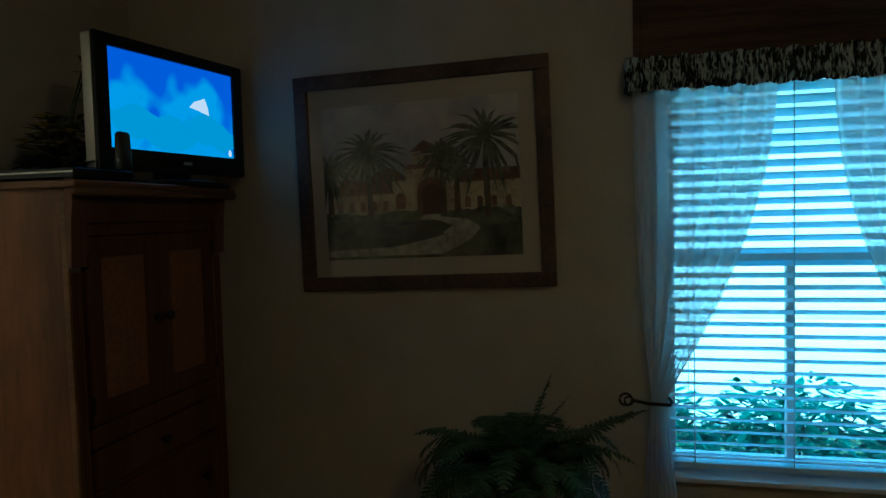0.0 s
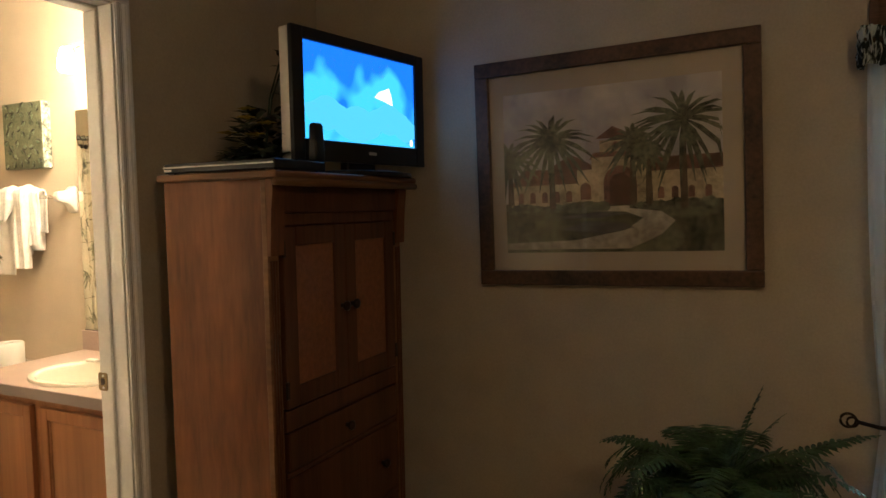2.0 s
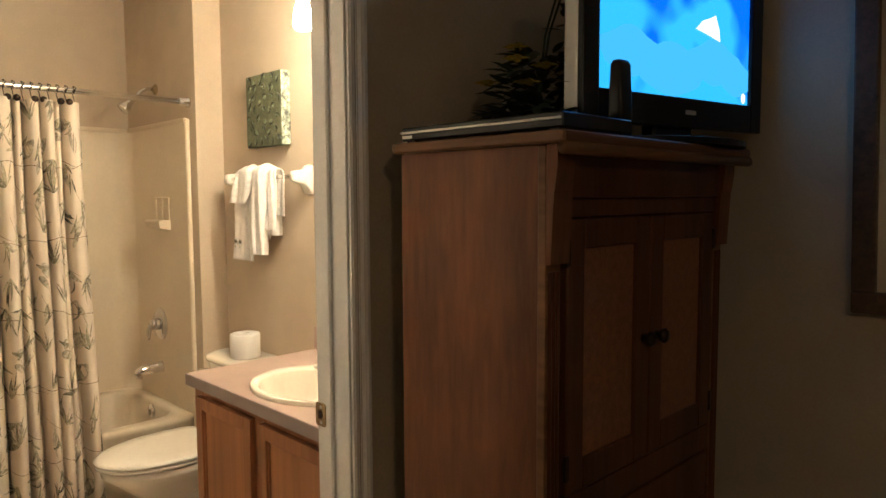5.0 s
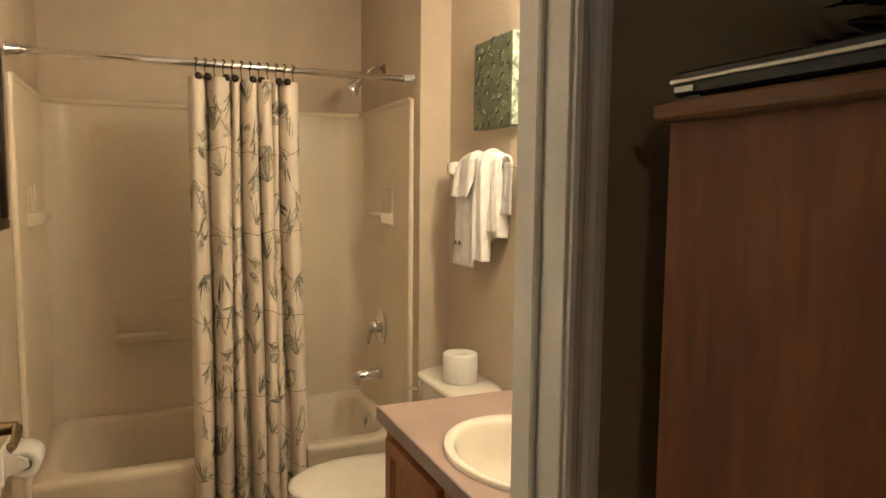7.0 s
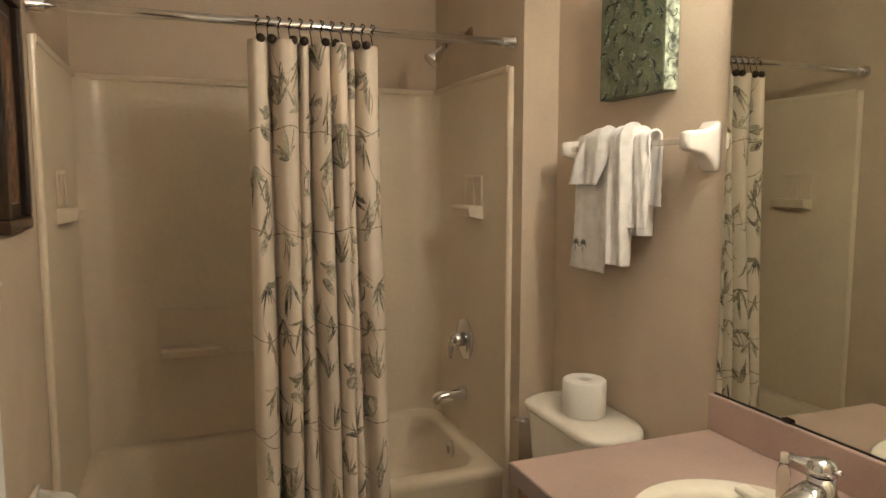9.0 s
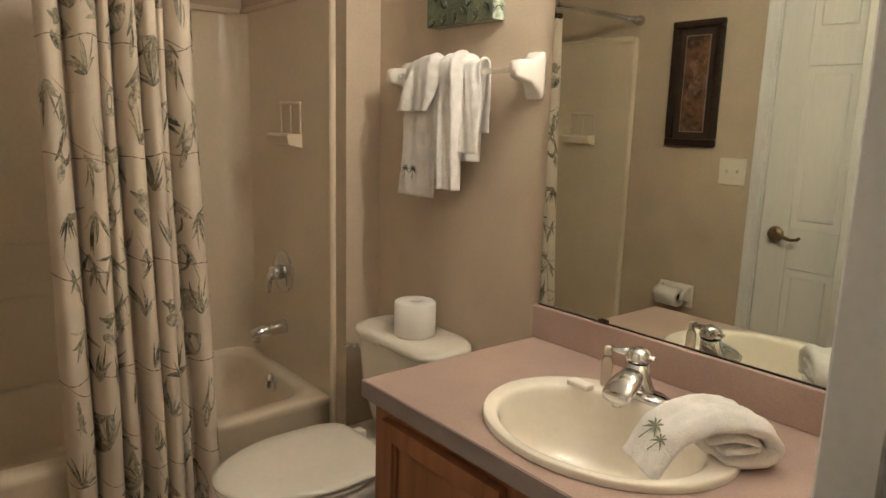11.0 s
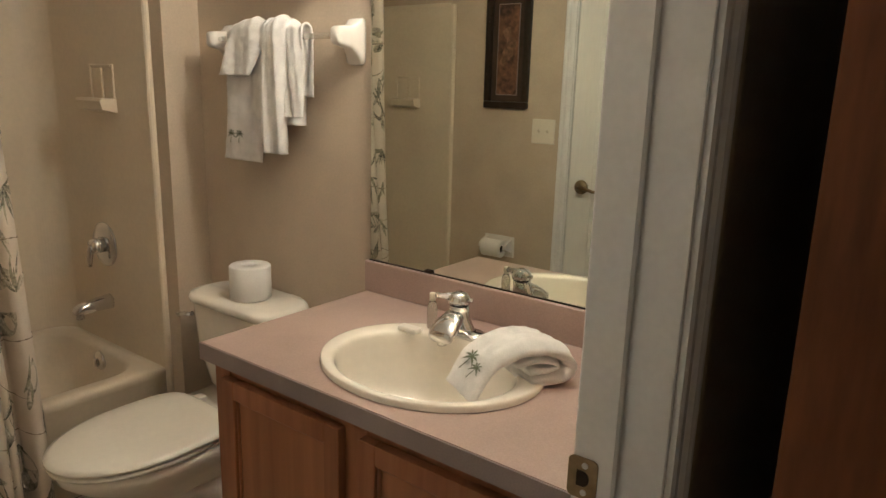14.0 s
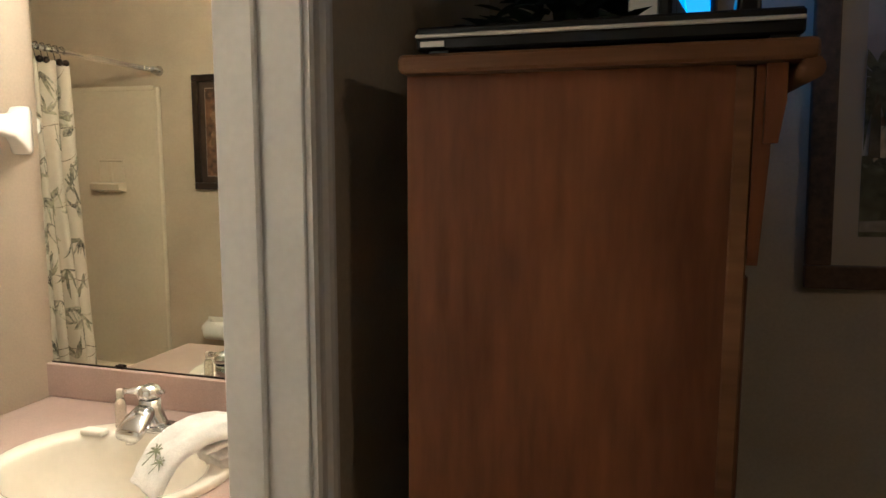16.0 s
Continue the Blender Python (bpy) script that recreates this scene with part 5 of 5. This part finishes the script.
# ---- framed landscape ----
FX0, FX1, FZ0, FZ1 = 1.765, 2.717, 1.130, 1.934
pic = thing("framed_picture", (2.241, YN, FZ0), "large framed print of a villa among palm trees", "picture")
fw = 0.052
YF = YN - 0.002
for b in ((FX0, FX1, FZ1 - fw, FZ1), (FX0, FX1, FZ0, FZ0 + fw)):
    part("frame_rail", box(b[0], b[1], YF - 0.024, YF, b[2], b[3], 0.005, seg=2), M_FRAME, pic)
for b in ((FX0, FX0 + fw), (FX1 - fw, FX1)):
    part("frame_stile", box(b[0], b[1], YF - 0.0235, YF, FZ0 + fw, FZ1 - fw, 0.005, seg=2), M_FRAME, pic)
part("mat_board", box(FX0 + fw, FX1 - fw, YF - 0.006, YF, FZ0 + fw, FZ1 - fw), M_MAT, pic)
IX0, IX1, IZ0, IZ1 = FX0 + 0.104, FX1 - 0.114, FZ0 + 0.115, FZ1 - 0.122
A_SKY = mat("print_sky", (0.50, 0.43, 0.39), 0.8, scale=5, fine=14, var=0.22, bump=0, dark=(0.29, 0.25, 0.28))
A_GRASS = mat("print_grass", (0.13, 0.12, 0.07), 0.8, scale=10, fine=50, var=0.4, bump=0)
A_PATH = mat("print_path", (0.42, 0.35, 0.27), 0.8, scale=9, fine=40, var=0.25, bump=0)
A_SHADE = mat("print_shadow", (0.10, 0.09, 0.08), 0.8, scale=9, fine=40, var=0.3, bump=0)
A_WALL = mat("print_wall", (0.50, 0.38, 0.24), 0.8, scale=14, fine=60, var=0.22, bump=0)
A_ROOF = mat("print_roof", (0.21, 0.10, 0.065), 0.8, scale=16, fine=70, var=0.3, bump=0)
A_ARCH = mat("print_arch", (0.10, 0.042, 0.028), 0.8, scale=16, fine=70, var=0.3, bump=0)
A_PALM = mat("print_palm", (0.14, 0.135, 0.085), 0.8, scale=20, fine=80, var=0.4, bump=0)
A_TRUNK = mat("print_trunk", (0.11, 0.075, 0.045), 0.8, scale=20, fine=80, var=0.3, bump=0)
IW, IH = IX1 - IX0, IZ1 - IZ0


def paint(name, polys, m, layer):
    """Flat printed shapes, u and v from 0 to 1 over the print."""
    bm = bmesh.new()
    for i, poly in enumerate(polys):
        vs = [bm.verts.new((IX0 + IW * min(1, max(0, u)), YF - 0.0065 - 0.0007 * layer - 0.000006 * i, IZ0 + IH * min(1, max(0, v)))) for u, v in poly]
        if len(vs) > 2:
            bm.faces.new(vs)
    return part(name, bm, m, pic)


def rectp(u0, u1, v0, v1):
    return [(u0, v0), (u1, v0), (u1, v1), (u0, v1)]


def archp(u, v, w, h, n=8):
    return [(u - w, v), (u + w, v)] + [(u + w * math.cos(math.pi * i / n), v + h + w * 1.25 * math.sin(math.pi * i / n)) for i in range(n + 1)]


paint("printed_sky", [rectp(0, 1, 0, 1)], A_SKY, 0)
paint("printed_grass", [rectp(0, 1, 0, 0.31)], A_GRASS, 1)
paint("printed_roof", [[(0.02, 0.42), (0.10, 0.52), (0.46, 0.50), (0.52, 0.42)], [(0.20, 0.50), (0.33, 0.60), (0.47, 0.50)], [(0.42, 0.56), (0.44, 0.60), (0.70, 0.60), (0.71, 0.56)], [(0.45, 0.68), (0.53, 0.75), (0.64, 0.68)], [(0.66, 0.47), (0.72, 0.55), (1.0, 0.55), (1.0, 0.46)]], A_ROOF, 2)
paint("printed_wall", [rectp(0.03, 0.40, 0.27, 0.42), rectp(0.36, 0.44, 0.27, 0.50), rectp(0.43, 0.69, 0.28, 0.57), rectp(0.47, 0.62, 0.60, 0.67), rectp(0.67, 1.0, 0.28, 0.47)], A_WALL, 3)
paint("printed_arch", [archp(0.56, 0.28, 0.075, 0.14), archp(0.40, 0.32, 0.025, 0.07)] + [archp(u, 0.31, 0.014, 0.05) for u in (0.08, 0.14, 0.20, 0.26, 0.32, 0.74, 0.80, 0.87, 0.94)] + [archp(0.545, 0.615, 0.018, 0.02)], A_ROOF, 4)
paint("printed_door", [archp(0.56, 0.28, 0.048, 0.13)], A_ARCH, 5)
paint("printed_path", [[(0.0, 0.06), (0.0, 0.02), (0.60, 0.02), (0.74, 0.10), (0.80, 0.18), (0.74, 0.235), (0.60, 0.26), (0.60, 0.275), (0.30, 0.275), (0.30, 0.255), (0.58, 0.24), (0.66, 0.20), (0.58, 0.13), (0.35, 0.075)]], A_PATH, 5)
paint("printed_shadow", [[(0.28, 0.14), (0.40, 0.19), (0.58, 0.17), (0.62, 0.145), (0.48, 0.11)], [(0.25, 0.215), (0.45, 0.245), (0.60, 0.23), (0.45, 0.205)]], A_SHADE, 6)
random.seed(31)
bushes = []
for u in [0.02 + 0.033 * i for i in range(30)]:
    if 0.50 < u < 0.62:
        continue
    r = random.uniform(0.02, 0.045)
    bushes.append([(u + r * math.cos(a) * random.uniform(0.8, 1.1), 0.275 + r * 0.9 * math.sin(a) * random.uniform(0.7, 1.2)) for a in [0.6283 * i for i in range(10)]])
paint("printed_bushes", bushes, A_PALM, 7)
fronds, trunks = [], []
for u, v0, v1, size, n in ((0.24, 0.27, 0.70, 0.23, 26), (0.84, 0.25, 0.76, 0.27, 30), (0.03, 0.30, 0.60, 0.17, 18), (0.62, 0.28, 0.66, 0.15, 20), (0.69, 0.28, 0.60, 0.10, 14)):
    trunks.append([(u - 0.016, v0), (u + 0.016, v0), (u + 0.009, v1), (u - 0.009, v1)])
    for k in range(n):
        a = 2 * math.pi * k / n + random.uniform(-0.12, 0.12)
        ln = size * random.uniform(0.8, 1.1)
        spine = [(u + ln * t * math.cos(a), v1 + ln * 1.1 * (t * math.sin(a) - 0.45 * t * t)) for t in (0, 0.33, 0.66, 1.0)]
        wds = (0.003, 0.011, 0.009, 0.001)
        left = [(p[0] - w * math.sin(a), p[1] + w * math.cos(a)) for p, w in zip(spine, wds)]
        right = [(p[0] + w * math.sin(a), p[1] - w * math.cos(a)) for p, w in zip(spine, wds)]
        for i in range(3):
            fronds.append([left[i], left[i + 1], right[i + 1], right[i]])
paint("printed_trunks", trunks, A_TRUNK, 8)
paint("printed_fronds", fronds, A_PALM, 9)
glazing = part("glazing", box(FX0 + fw, FX1 - fw, YF - 0.0175, YF - 0.0155, FZ0 + fw, FZ1 - fw), M_GLASS, pic, "clear picture glass")
glazing.visible_shadow = False
pic.rotation_euler.y = radians(-1.25)      # hangs slightly crooked

# ---- window ----
win = thing("window_1", (3.495, YN + 0.12, WZ0), "white single-hung window with sill", "window", kind="structure")
WM = 1.22
for b in ((WX0, WX0 + 0.035, WZ0, WZ1), (WX1 - 0.035, WX1, WZ0, WZ1)):
    part("frame_stile", box(b[0], b[1], YN + 0.10, YN + 0.17, b[2], b[3], 0.003), M_TRIM, win)
for b in ((WZ0, WZ0 + 0.05), (WM - 0.025, WM + 0.025), (WZ1 - 0.04, WZ1)):
    part("frame_rail", box(WX0 + 0.035, WX1 - 0.035, YN + 0.10, YN + 0.165, b[0], b[1], 0.003), M_TRIM, win)
part("mullion", box(3.480, 3.508, YN + 0.115, YN + 0.15, WZ0 + 0.05, WM - 0.025, 0.003), M_TRIM, win)
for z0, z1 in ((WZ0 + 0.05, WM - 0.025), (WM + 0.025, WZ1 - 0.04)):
    g = part("pane", box(WX0 + 0.035, WX1 - 0.035, YN + 0.13, YN + 0.135, z0, z1), M_DAYLIGHT_GLASS, win, "window glass coloured cyan for the daylight")
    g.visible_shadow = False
part("sill", box(WX0 - 0.0, WX1 + 0.0, YN - 0.03, YN + 0.10, WZ0 - 0.0, WZ0 + 0.018, 0.005, seg=2), M_TRIM, win, "white marble sill")

blind = thing("window_blind", (3.495, YN + 0.05, WZ0 + 0.03), "white slatted window blind, slats open", "blind")
BY = YN + 0.05
part("head_rail", box(WX0 + 0.01, WX1 - 0.01, BY - 0.03, BY + 0.03, WZ1 - 0.045, WZ1 - 0.003, 0.004), M_BLIND, blind)
part("bottom_rail", box(WX0 + 0.012, WX1 - 0.012, BY - 0.026, BY + 0.026, WZ0 + 0.03, WZ0 + 0.052, 0.006, seg=2), M_BLIND, blind)
NSL = 31
sl = bmesh.new()
tilt = radians(-25)
rings = []
for x in (WX0 + 0.012, WX1 - 0.012):
    prof = []
    for i in range(7):
        u = -1 + 2 * i / 6
        prof.append((u * 0.025, 0.003 * (1 - u * u)))
    full = prof + [(a, b - 0.0022) for a, b in prof[::-1]]
    rings.append([(x, BY + a * math.cos(tilt) - b * math.sin(tilt), a * math.sin(tilt) + b * math.cos(tilt)) for a, b in full])
loft(rings, sl)
slat_me = bpy.data.meshes.new("slat")
bmesh.ops.recalc_face_normals(sl, faces=sl.faces)
sl.to_mesh(slat_me), sl.free()
slat_me.materials.append(M_SLAT)
for k in range(NSL):
    ob = new("slat", slat_me)
    ob.parent = blind
    ob.matrix_parent_inverse = Matrix.Translation(blind.location).inverted()
    ob.location = (0, 0, WZ0 + 0.075 + (WZ1 - 0.06 - WZ0 - 0.075) * k / (NSL - 1))
for x in (3.17, 3.482, 3.815):
    part("ladder_cord", tube([(x, BY - 0.027, WZ0 + 0.04), (x, BY - 0.027, WZ1 - 0.03)], 0.0022, 6), M_BLIND, blind)
part("lift_cord", tube([(3.15, BY - 0.034, 0.78), (3.15, BY - 0.034, WZ1 - 0.03)], 0.0016, 6), M_BLIND, blind)


# ---- sheer curtains with tiebacks, and valance ----
def sheer(side, label):
    s = 1 if side == 0 else -1
    x_out = 2.975 if side == 0 else 4.015
    c = thing("sheer_curtain", (x_out, YN - 0.06, 0.03), label, "curtain", "sheer curtains at the window")
    rows = []
    NZ, NX = 70, 90
    for j in range(NZ + 1):
        z = 1.82 - (1.82 - 0.03) * j / NZ
        if z > 0.765:
            u = (1.82 - z) / 1.055
            a0 = x_out + s * 0.05 * u ** 2.5
            a1 = x_out + s * (0.44 - 0.345 * u ** 1.9)
        else:
            u = min(1, (0.765 - z) / 0.35)
            a0 = x_out + s * (0.05 - 0.03 * u)
            a1 = x_out + s * (0.095 + 0.035 * u)
        amp = 0.028 if z > 0.75 else 0.018
        row = []
        for i in range(NX + 1):
            q = i / NX
            y = YN - 0.055 + amp * math.sin(q * 40 + 0.6 * math.sin(z * 4) + 1.1 * math.sin(q * 9)) + 0.008 * math.sin(q * 17 + z * 3)
            row.append((a0 + (a1 - a0) * q, y, z))
        rows.append(row)
    part("voile", loft(rows, None, False, False), M_SHEER, c, "", True)
    xt = x_out + s * 0.09
    hold = thing("curtain_tieback", (xt, YN, 0.765), "dark twisted metal curtain holdback ring", "curtain tieback", "tiebacks at the window")
    part("ring", tube(arc((x_out - s * 0.035, YN - 0.075, 0.765), 0.020, 0, 360, 20, "xz"), 0.004, 8), M_BRONZE, hold, "", True)
    part("ring", tube(arc((x_out - s * 0.025, YN - 0.08, 0.762), 0.014, 0, 360, 18, "xz"), 0.0035, 8), M_BRONZE, hold, "", True)
    part("arm", tube([(x_out - s * 0.01, YN - 0.078, 0.763), (x_out + s * 0.04, YN - 0.095, 0.758), (xt + s * 0.015, YN - 0.09, 0.755), (xt + s * 0.025, YN - 0.05, 0.755), (xt + s * 0.02, YN - 0.002, 0.755)], 0.006, 8), M_BRONZE, hold, "", True)


sheer(0, "white sheer curtain tied back at the window")
sheer(1, "white sheer curtain tied back at the window")
val = thing("window_valance", (3.495, YN - 0.06, 1.75), "gathered dark green and white printed valance", "valance")
rows = []
for j in range(9):
    z = 1.888 - 0.108 * j / 8
    row = []
    for i in range(420):
        q = i / 419
        t = q * (1.07 + 0.18) - 0.09
        if t < 0:
            x, y = 2.96, YN - 0.002 + t * 0 - (t + 0.09) * 1.0
        elif t > 1.07:
            x, y = 4.03, YN - 0.092 + (t - 1.07)
        else:
            x, y = 2.96 + t, YN - 0.092
        g = 0.008 * math.sin(q * 420 + 1.2 * math.sin(j * 0.9)) + 0.004 * math.sin(q * 173 + j)
        row.append((x + (g if t < 0 or t > 1.07 else 0), y + (0 if t < 0 or t > 1.07 else g), z + 0.004 * math.sin(q * 97) * (1 if j in (0, 8) else 0)))
    rows.append(row)
part("gathered_cloth", loft(rows, None, False, False), M_VALANCE, val, "", True)
part("rod", tube([(2.96, YN - 0.08, 1.85), (4.03, YN - 0.08, 1.85)], 0.009, 10), M_BRONZE, val)
part("mount_board", box(2.965, 4.025, YN - 0.082, YN - 0.001, 1.872, 1.886), M_FRAME, val)

M_WOVEN = mat("brown_woven_grass", (0.10, 0.052, 0.028), 0.85, scale=12, fine=90, var=0.3, bump=0.6, stretch=(0.15, 1, 3.0))
cornice = thing("woven_panel", (3.62, YN, 1.87), "dark brown woven panel on wall above valance", "wall panel")
part("panel", box(2.985, 4.005, YN - 0.012, YN - 0.0005, 1.890, 2.38, 0.003), M_WOVEN, cornice)
for x0, x1 in ((2.98, 3.005), (3.985, 4.01)):
    part("edge_strip", box(x0, x1, YN - 0.018, YN - 0.012, 1.890, 2.38, 0.003), M_WOVEN, cornice)

# ---- fern ----
fern = thing("potted_fern", (2.62, 0.0, 0), "bushy green fern in a pot on a stand", "fern")
FC = Vector((2.60, -0.02, 0.59))
part("stand_top", lathe((FC.x, FC.y, 0.37), [(0.16, 0), (0.165, 0.01), (0.16, 0.02)], 28, "z"), M_FRAME, fern)
for k in range(3):
    a = 2.094 * k + 0.5
    part("stand_leg", tube([(FC.x + 0.06 * math.cos(a), FC.y + 0.06 * math.sin(a), 0.37), (FC.x + 0.10 * math.cos(a), FC.y + 0.10 * math.sin(a), 0.15), (FC.x + 0.16 * math.cos(a), FC.y + 0.16 * math.sin(a), 0.012)], 0.012, 8), M_FRAME, fern)
part("pot", lathe((FC.x, FC.y, 0.39), [(0.09, 0), (0.12, 0.08), (0.135, 0.17), (0.142, 0.18), (0.142, 0.2), (0.128, 0.2), (0.12, 0.17), (0.001, 0.17)], 28, "z"), M_POT, fern, "terracotta pot", True)


def frond(a, tilt_, length, wmax, seed, curl=1.0):
    random.seed(seed)
    bm = bmesh.new()
    n = 26
    d0 = Vector((math.cos(a), math.sin(a), 0))
    pts, e, p = [], tilt_, FC + d0 * 0.03
    for i in range(n + 1):
        pts.append(p.copy())
        e -= curl * (1.1 + 1.4 * (i / n)) / n
        p = p + (d0 * math.cos(e) + Vector((0, 0, 1)) * math.sin(e)) * (length / n)
    for i, q in enumerate(pts):
        q.y = min(q.y, YN - 0.03 - 0.004 * (i % 3))
    tube(pts, 0.0022, 5, bm, [0.0028 * (1 - 0.8 * i / n) for i in range(n + 1)])
    for i in range(4, n + 1):
        t = i / n
        w = wmax * math.sin(math.pi * min(1, 0.12 + 0.88 * t) ** 0.75) ** 0.7 + 0.004
        d = (pts[min(i + 1, n)] - pts[i - 1]).normalized()
        side = d.cross(Vector((0, 0, 1)))
        side = side.normalized() if side.length > 0.05 else Vector((-d0.y, d0.x, 0))
        up = side.cross(d).normalized()
        for s in (-1, 1):
            dd = (side * s + d * 0.35 + up * random.uniform(-0.05, 0.25)).normalized()
            tip = pts[i] + dd * w * random.uniform(0.85, 1.1) - Vector((0, 0, 0.25 * w))
            b = d * (length / n) * 0.42
            m = pts[i].lerp(tip, 0.55) + up * w * 0.05
            vs = [bm.verts.new(c) for c in (pts[i] - b, m - b * 0.9, tip, m + b * 0.9, pts[i] + b)]
            for v in vs:
                v.co.y = min(v.co.y, YN - 0.012)
            bm.faces.new(vs)
    return bm


random.seed(77)
specs = [(-0.6 + 0.437 * k + random.uniform(-0.15, 0.15), random.uniform(0.55, 1.35), random.uniform(0.27, 0.40), random.uniform(0.058, 0.082)) for k in range(54)]
specs = [q + (1.35,) for q in specs] + [(-0.2, 1.38, 0.34, 0.07, 0.10), (-0.3, 1.30, 0.31, 0.065, 0.3), (0.42, 0.62, 0.42, 0.06, 0.28), (0.34, 0.70, 0.44, 0.055, 0.34), (-0.1, 0.85, 0.37, 0.055, 0.8), (2.9, 0.9, 0.36, 0.06, 0.8), (3.4, 1.1, 0.34, 0.06, 0.8), (-1.6, 1.3, 0.3, 0.06, 0.6)]
for k, (a, ti, ln, wm, cu) in enumerate(specs):
    part("frond", frond(a, ti, ln, wm, 100 + k, cu), M_FERN, fern)

# ---- bedroom fill: an unseen ceiling lamp, added to warm and brighten the room ----
lamp = thing("fill_ceiling_lamp", (3.5, -1.9, H), "unseen round ceiling lamp added as warm bedroom fill", "ceiling light")
part("base", lathe((3.5, -1.9, H), [(0.15, 0), (0.15, -0.02), (0.14, -0.03)], 32, "z"), M_BRASS, lamp)
part("fill_dome", lathe((3.5, -1.9, H - 0.03), [(0.145, 0), (0.14, -0.03), (0.11, -0.065), (0.06, -0.085), (0.001, -0.09)], 32, "z"), M_LAMP_FILL, lamp, "glowing dome of the added fill lamp", True)

# ---- outside ----
solo("ground", box(-60, 70, YN + 0.2, 120, -0.25, -0.15), M_SOIL, "green lawn outside the window", "ground", kind="structure")
solo("driveway", box(-20, 30, 3.0, 7.9, -0.15, -0.13), mat("pale_concrete", (0.70, 0.72, 0.72), 0.9, fine=60, scale=1.5, var=0.08, bump=0.3), "pale concrete driveway outside the window", "driveway", kind="structure")
house = thing("neighbouring_house", (3.6, 9, -0.15), "pale stucco house across the lawn", "house")
part("wall", box(-6, 14, 8.0, 8.3, -0.15, 3.2), M_STUCCO, house)
part("roof", prism([(7.4, 3.1), (7.4, 3.25), (11, 4.8), (11, 3.1)], -6.5, 14.5, "x"), M_POT, house)
part("back_wall", box(-6, 14, 10.7, 11.0, -0.15, 3.1), M_STUCCO, house)
for k, (sx_, sy_, w_) in enumerate(((3.0, 1.35, 0.5), (3.75, 1.5, 0.55), (4.5, 1.4, 0.55), (5.3, 1.6, 0.6))):
    sh = thing("shrub", (sx_, sy_, -0.15), "leafy green garden shrub under the window", "shrub", "shrubs outside the window")
    random.seed(200 + k)
    bm = bmesh.new()
    for q in range(7):
        a = random.uniform(0, 6.28)
        tube([(sx_, sy_, -0.15), (sx_ + 0.15 * math.cos(a), sy_ + 0.12 * math.sin(a), 0.2), (sx_ + 0.3 * math.cos(a), sy_ + 0.2 * math.sin(a), 0.4)], 0.004, 5, bm)
    part("branches", bm, A_TRUNK, sh)
    bm = bmesh.new()
    for q in range(1500):
        a, r, h = random.uniform(0, 6.28), random.random() ** 0.5, random.random()
        rr = w_ * r * (1 - 0.45 * h)
        p = (sx_ + rr * math.cos(a), sy_ + 0.7 * rr * math.sin(a), -0.05 + 0.58 * h * random.uniform(0.8, 1.05))
        leaf(bm, p, (math.cos(a + random.uniform(-1, 1)), math.sin(a + random.uniform(-1, 1)), random.uniform(-0.2, 0.8)), (0, 0, 1), random.uniform(0.06, 0.12), random.uniform(0.03, 0.05), 0.3)
    tagged(part("leaves", bm, M_SHRUB, sh), kind="stuff")

# ---- floor tiles of the bathroom ----
TILE, GAP = 0.33, 0.006
tile_me = {}
for i in range(-3, 6):
    for j in range(-3, 4):
        x0, y0 = -0.75 + TILE * i + GAP / 2, -0.745 + TILE * j + GAP / 2
        x1, y1 = x0 + TILE - GAP, y0 + TILE - GAP
        cx0, cx1, cy0, cy1 = max(x0, -0.92), min(x1, XJ0 - 0.002), max(y0, YS + 0.002), min(y1, -0.002)
        if cx1 - cx0 < 0.03 or cy1 - cy0 < 0.03:
            continue
        key = (round(cx1 - cx0, 3), round(cy1 - cy0, 3))
        if key not in tile_me:
            bm = box(0, key[0], 0, key[1], -0.006, 0.0, 0.002)
            me = bpy.data.meshes.new("tile")
            bmesh.ops.recalc_face_normals(bm, faces=bm.faces)
            bm.to_mesh(me), bm.free()
            me.materials.append(M_TILE)
            tile_me[key] = me
        ob = new("tile", tile_me[key])
        ob.location = (cx0, cy0, 0.0)
        ob.parent = floor_bath
solo("threshold", box(XJ0 - 0.002, XJ1, DY0, DY1, 0.0, 0.012, 0.004), M_MAT, "pale stone threshold in the doorway", "threshold", kind="structure")
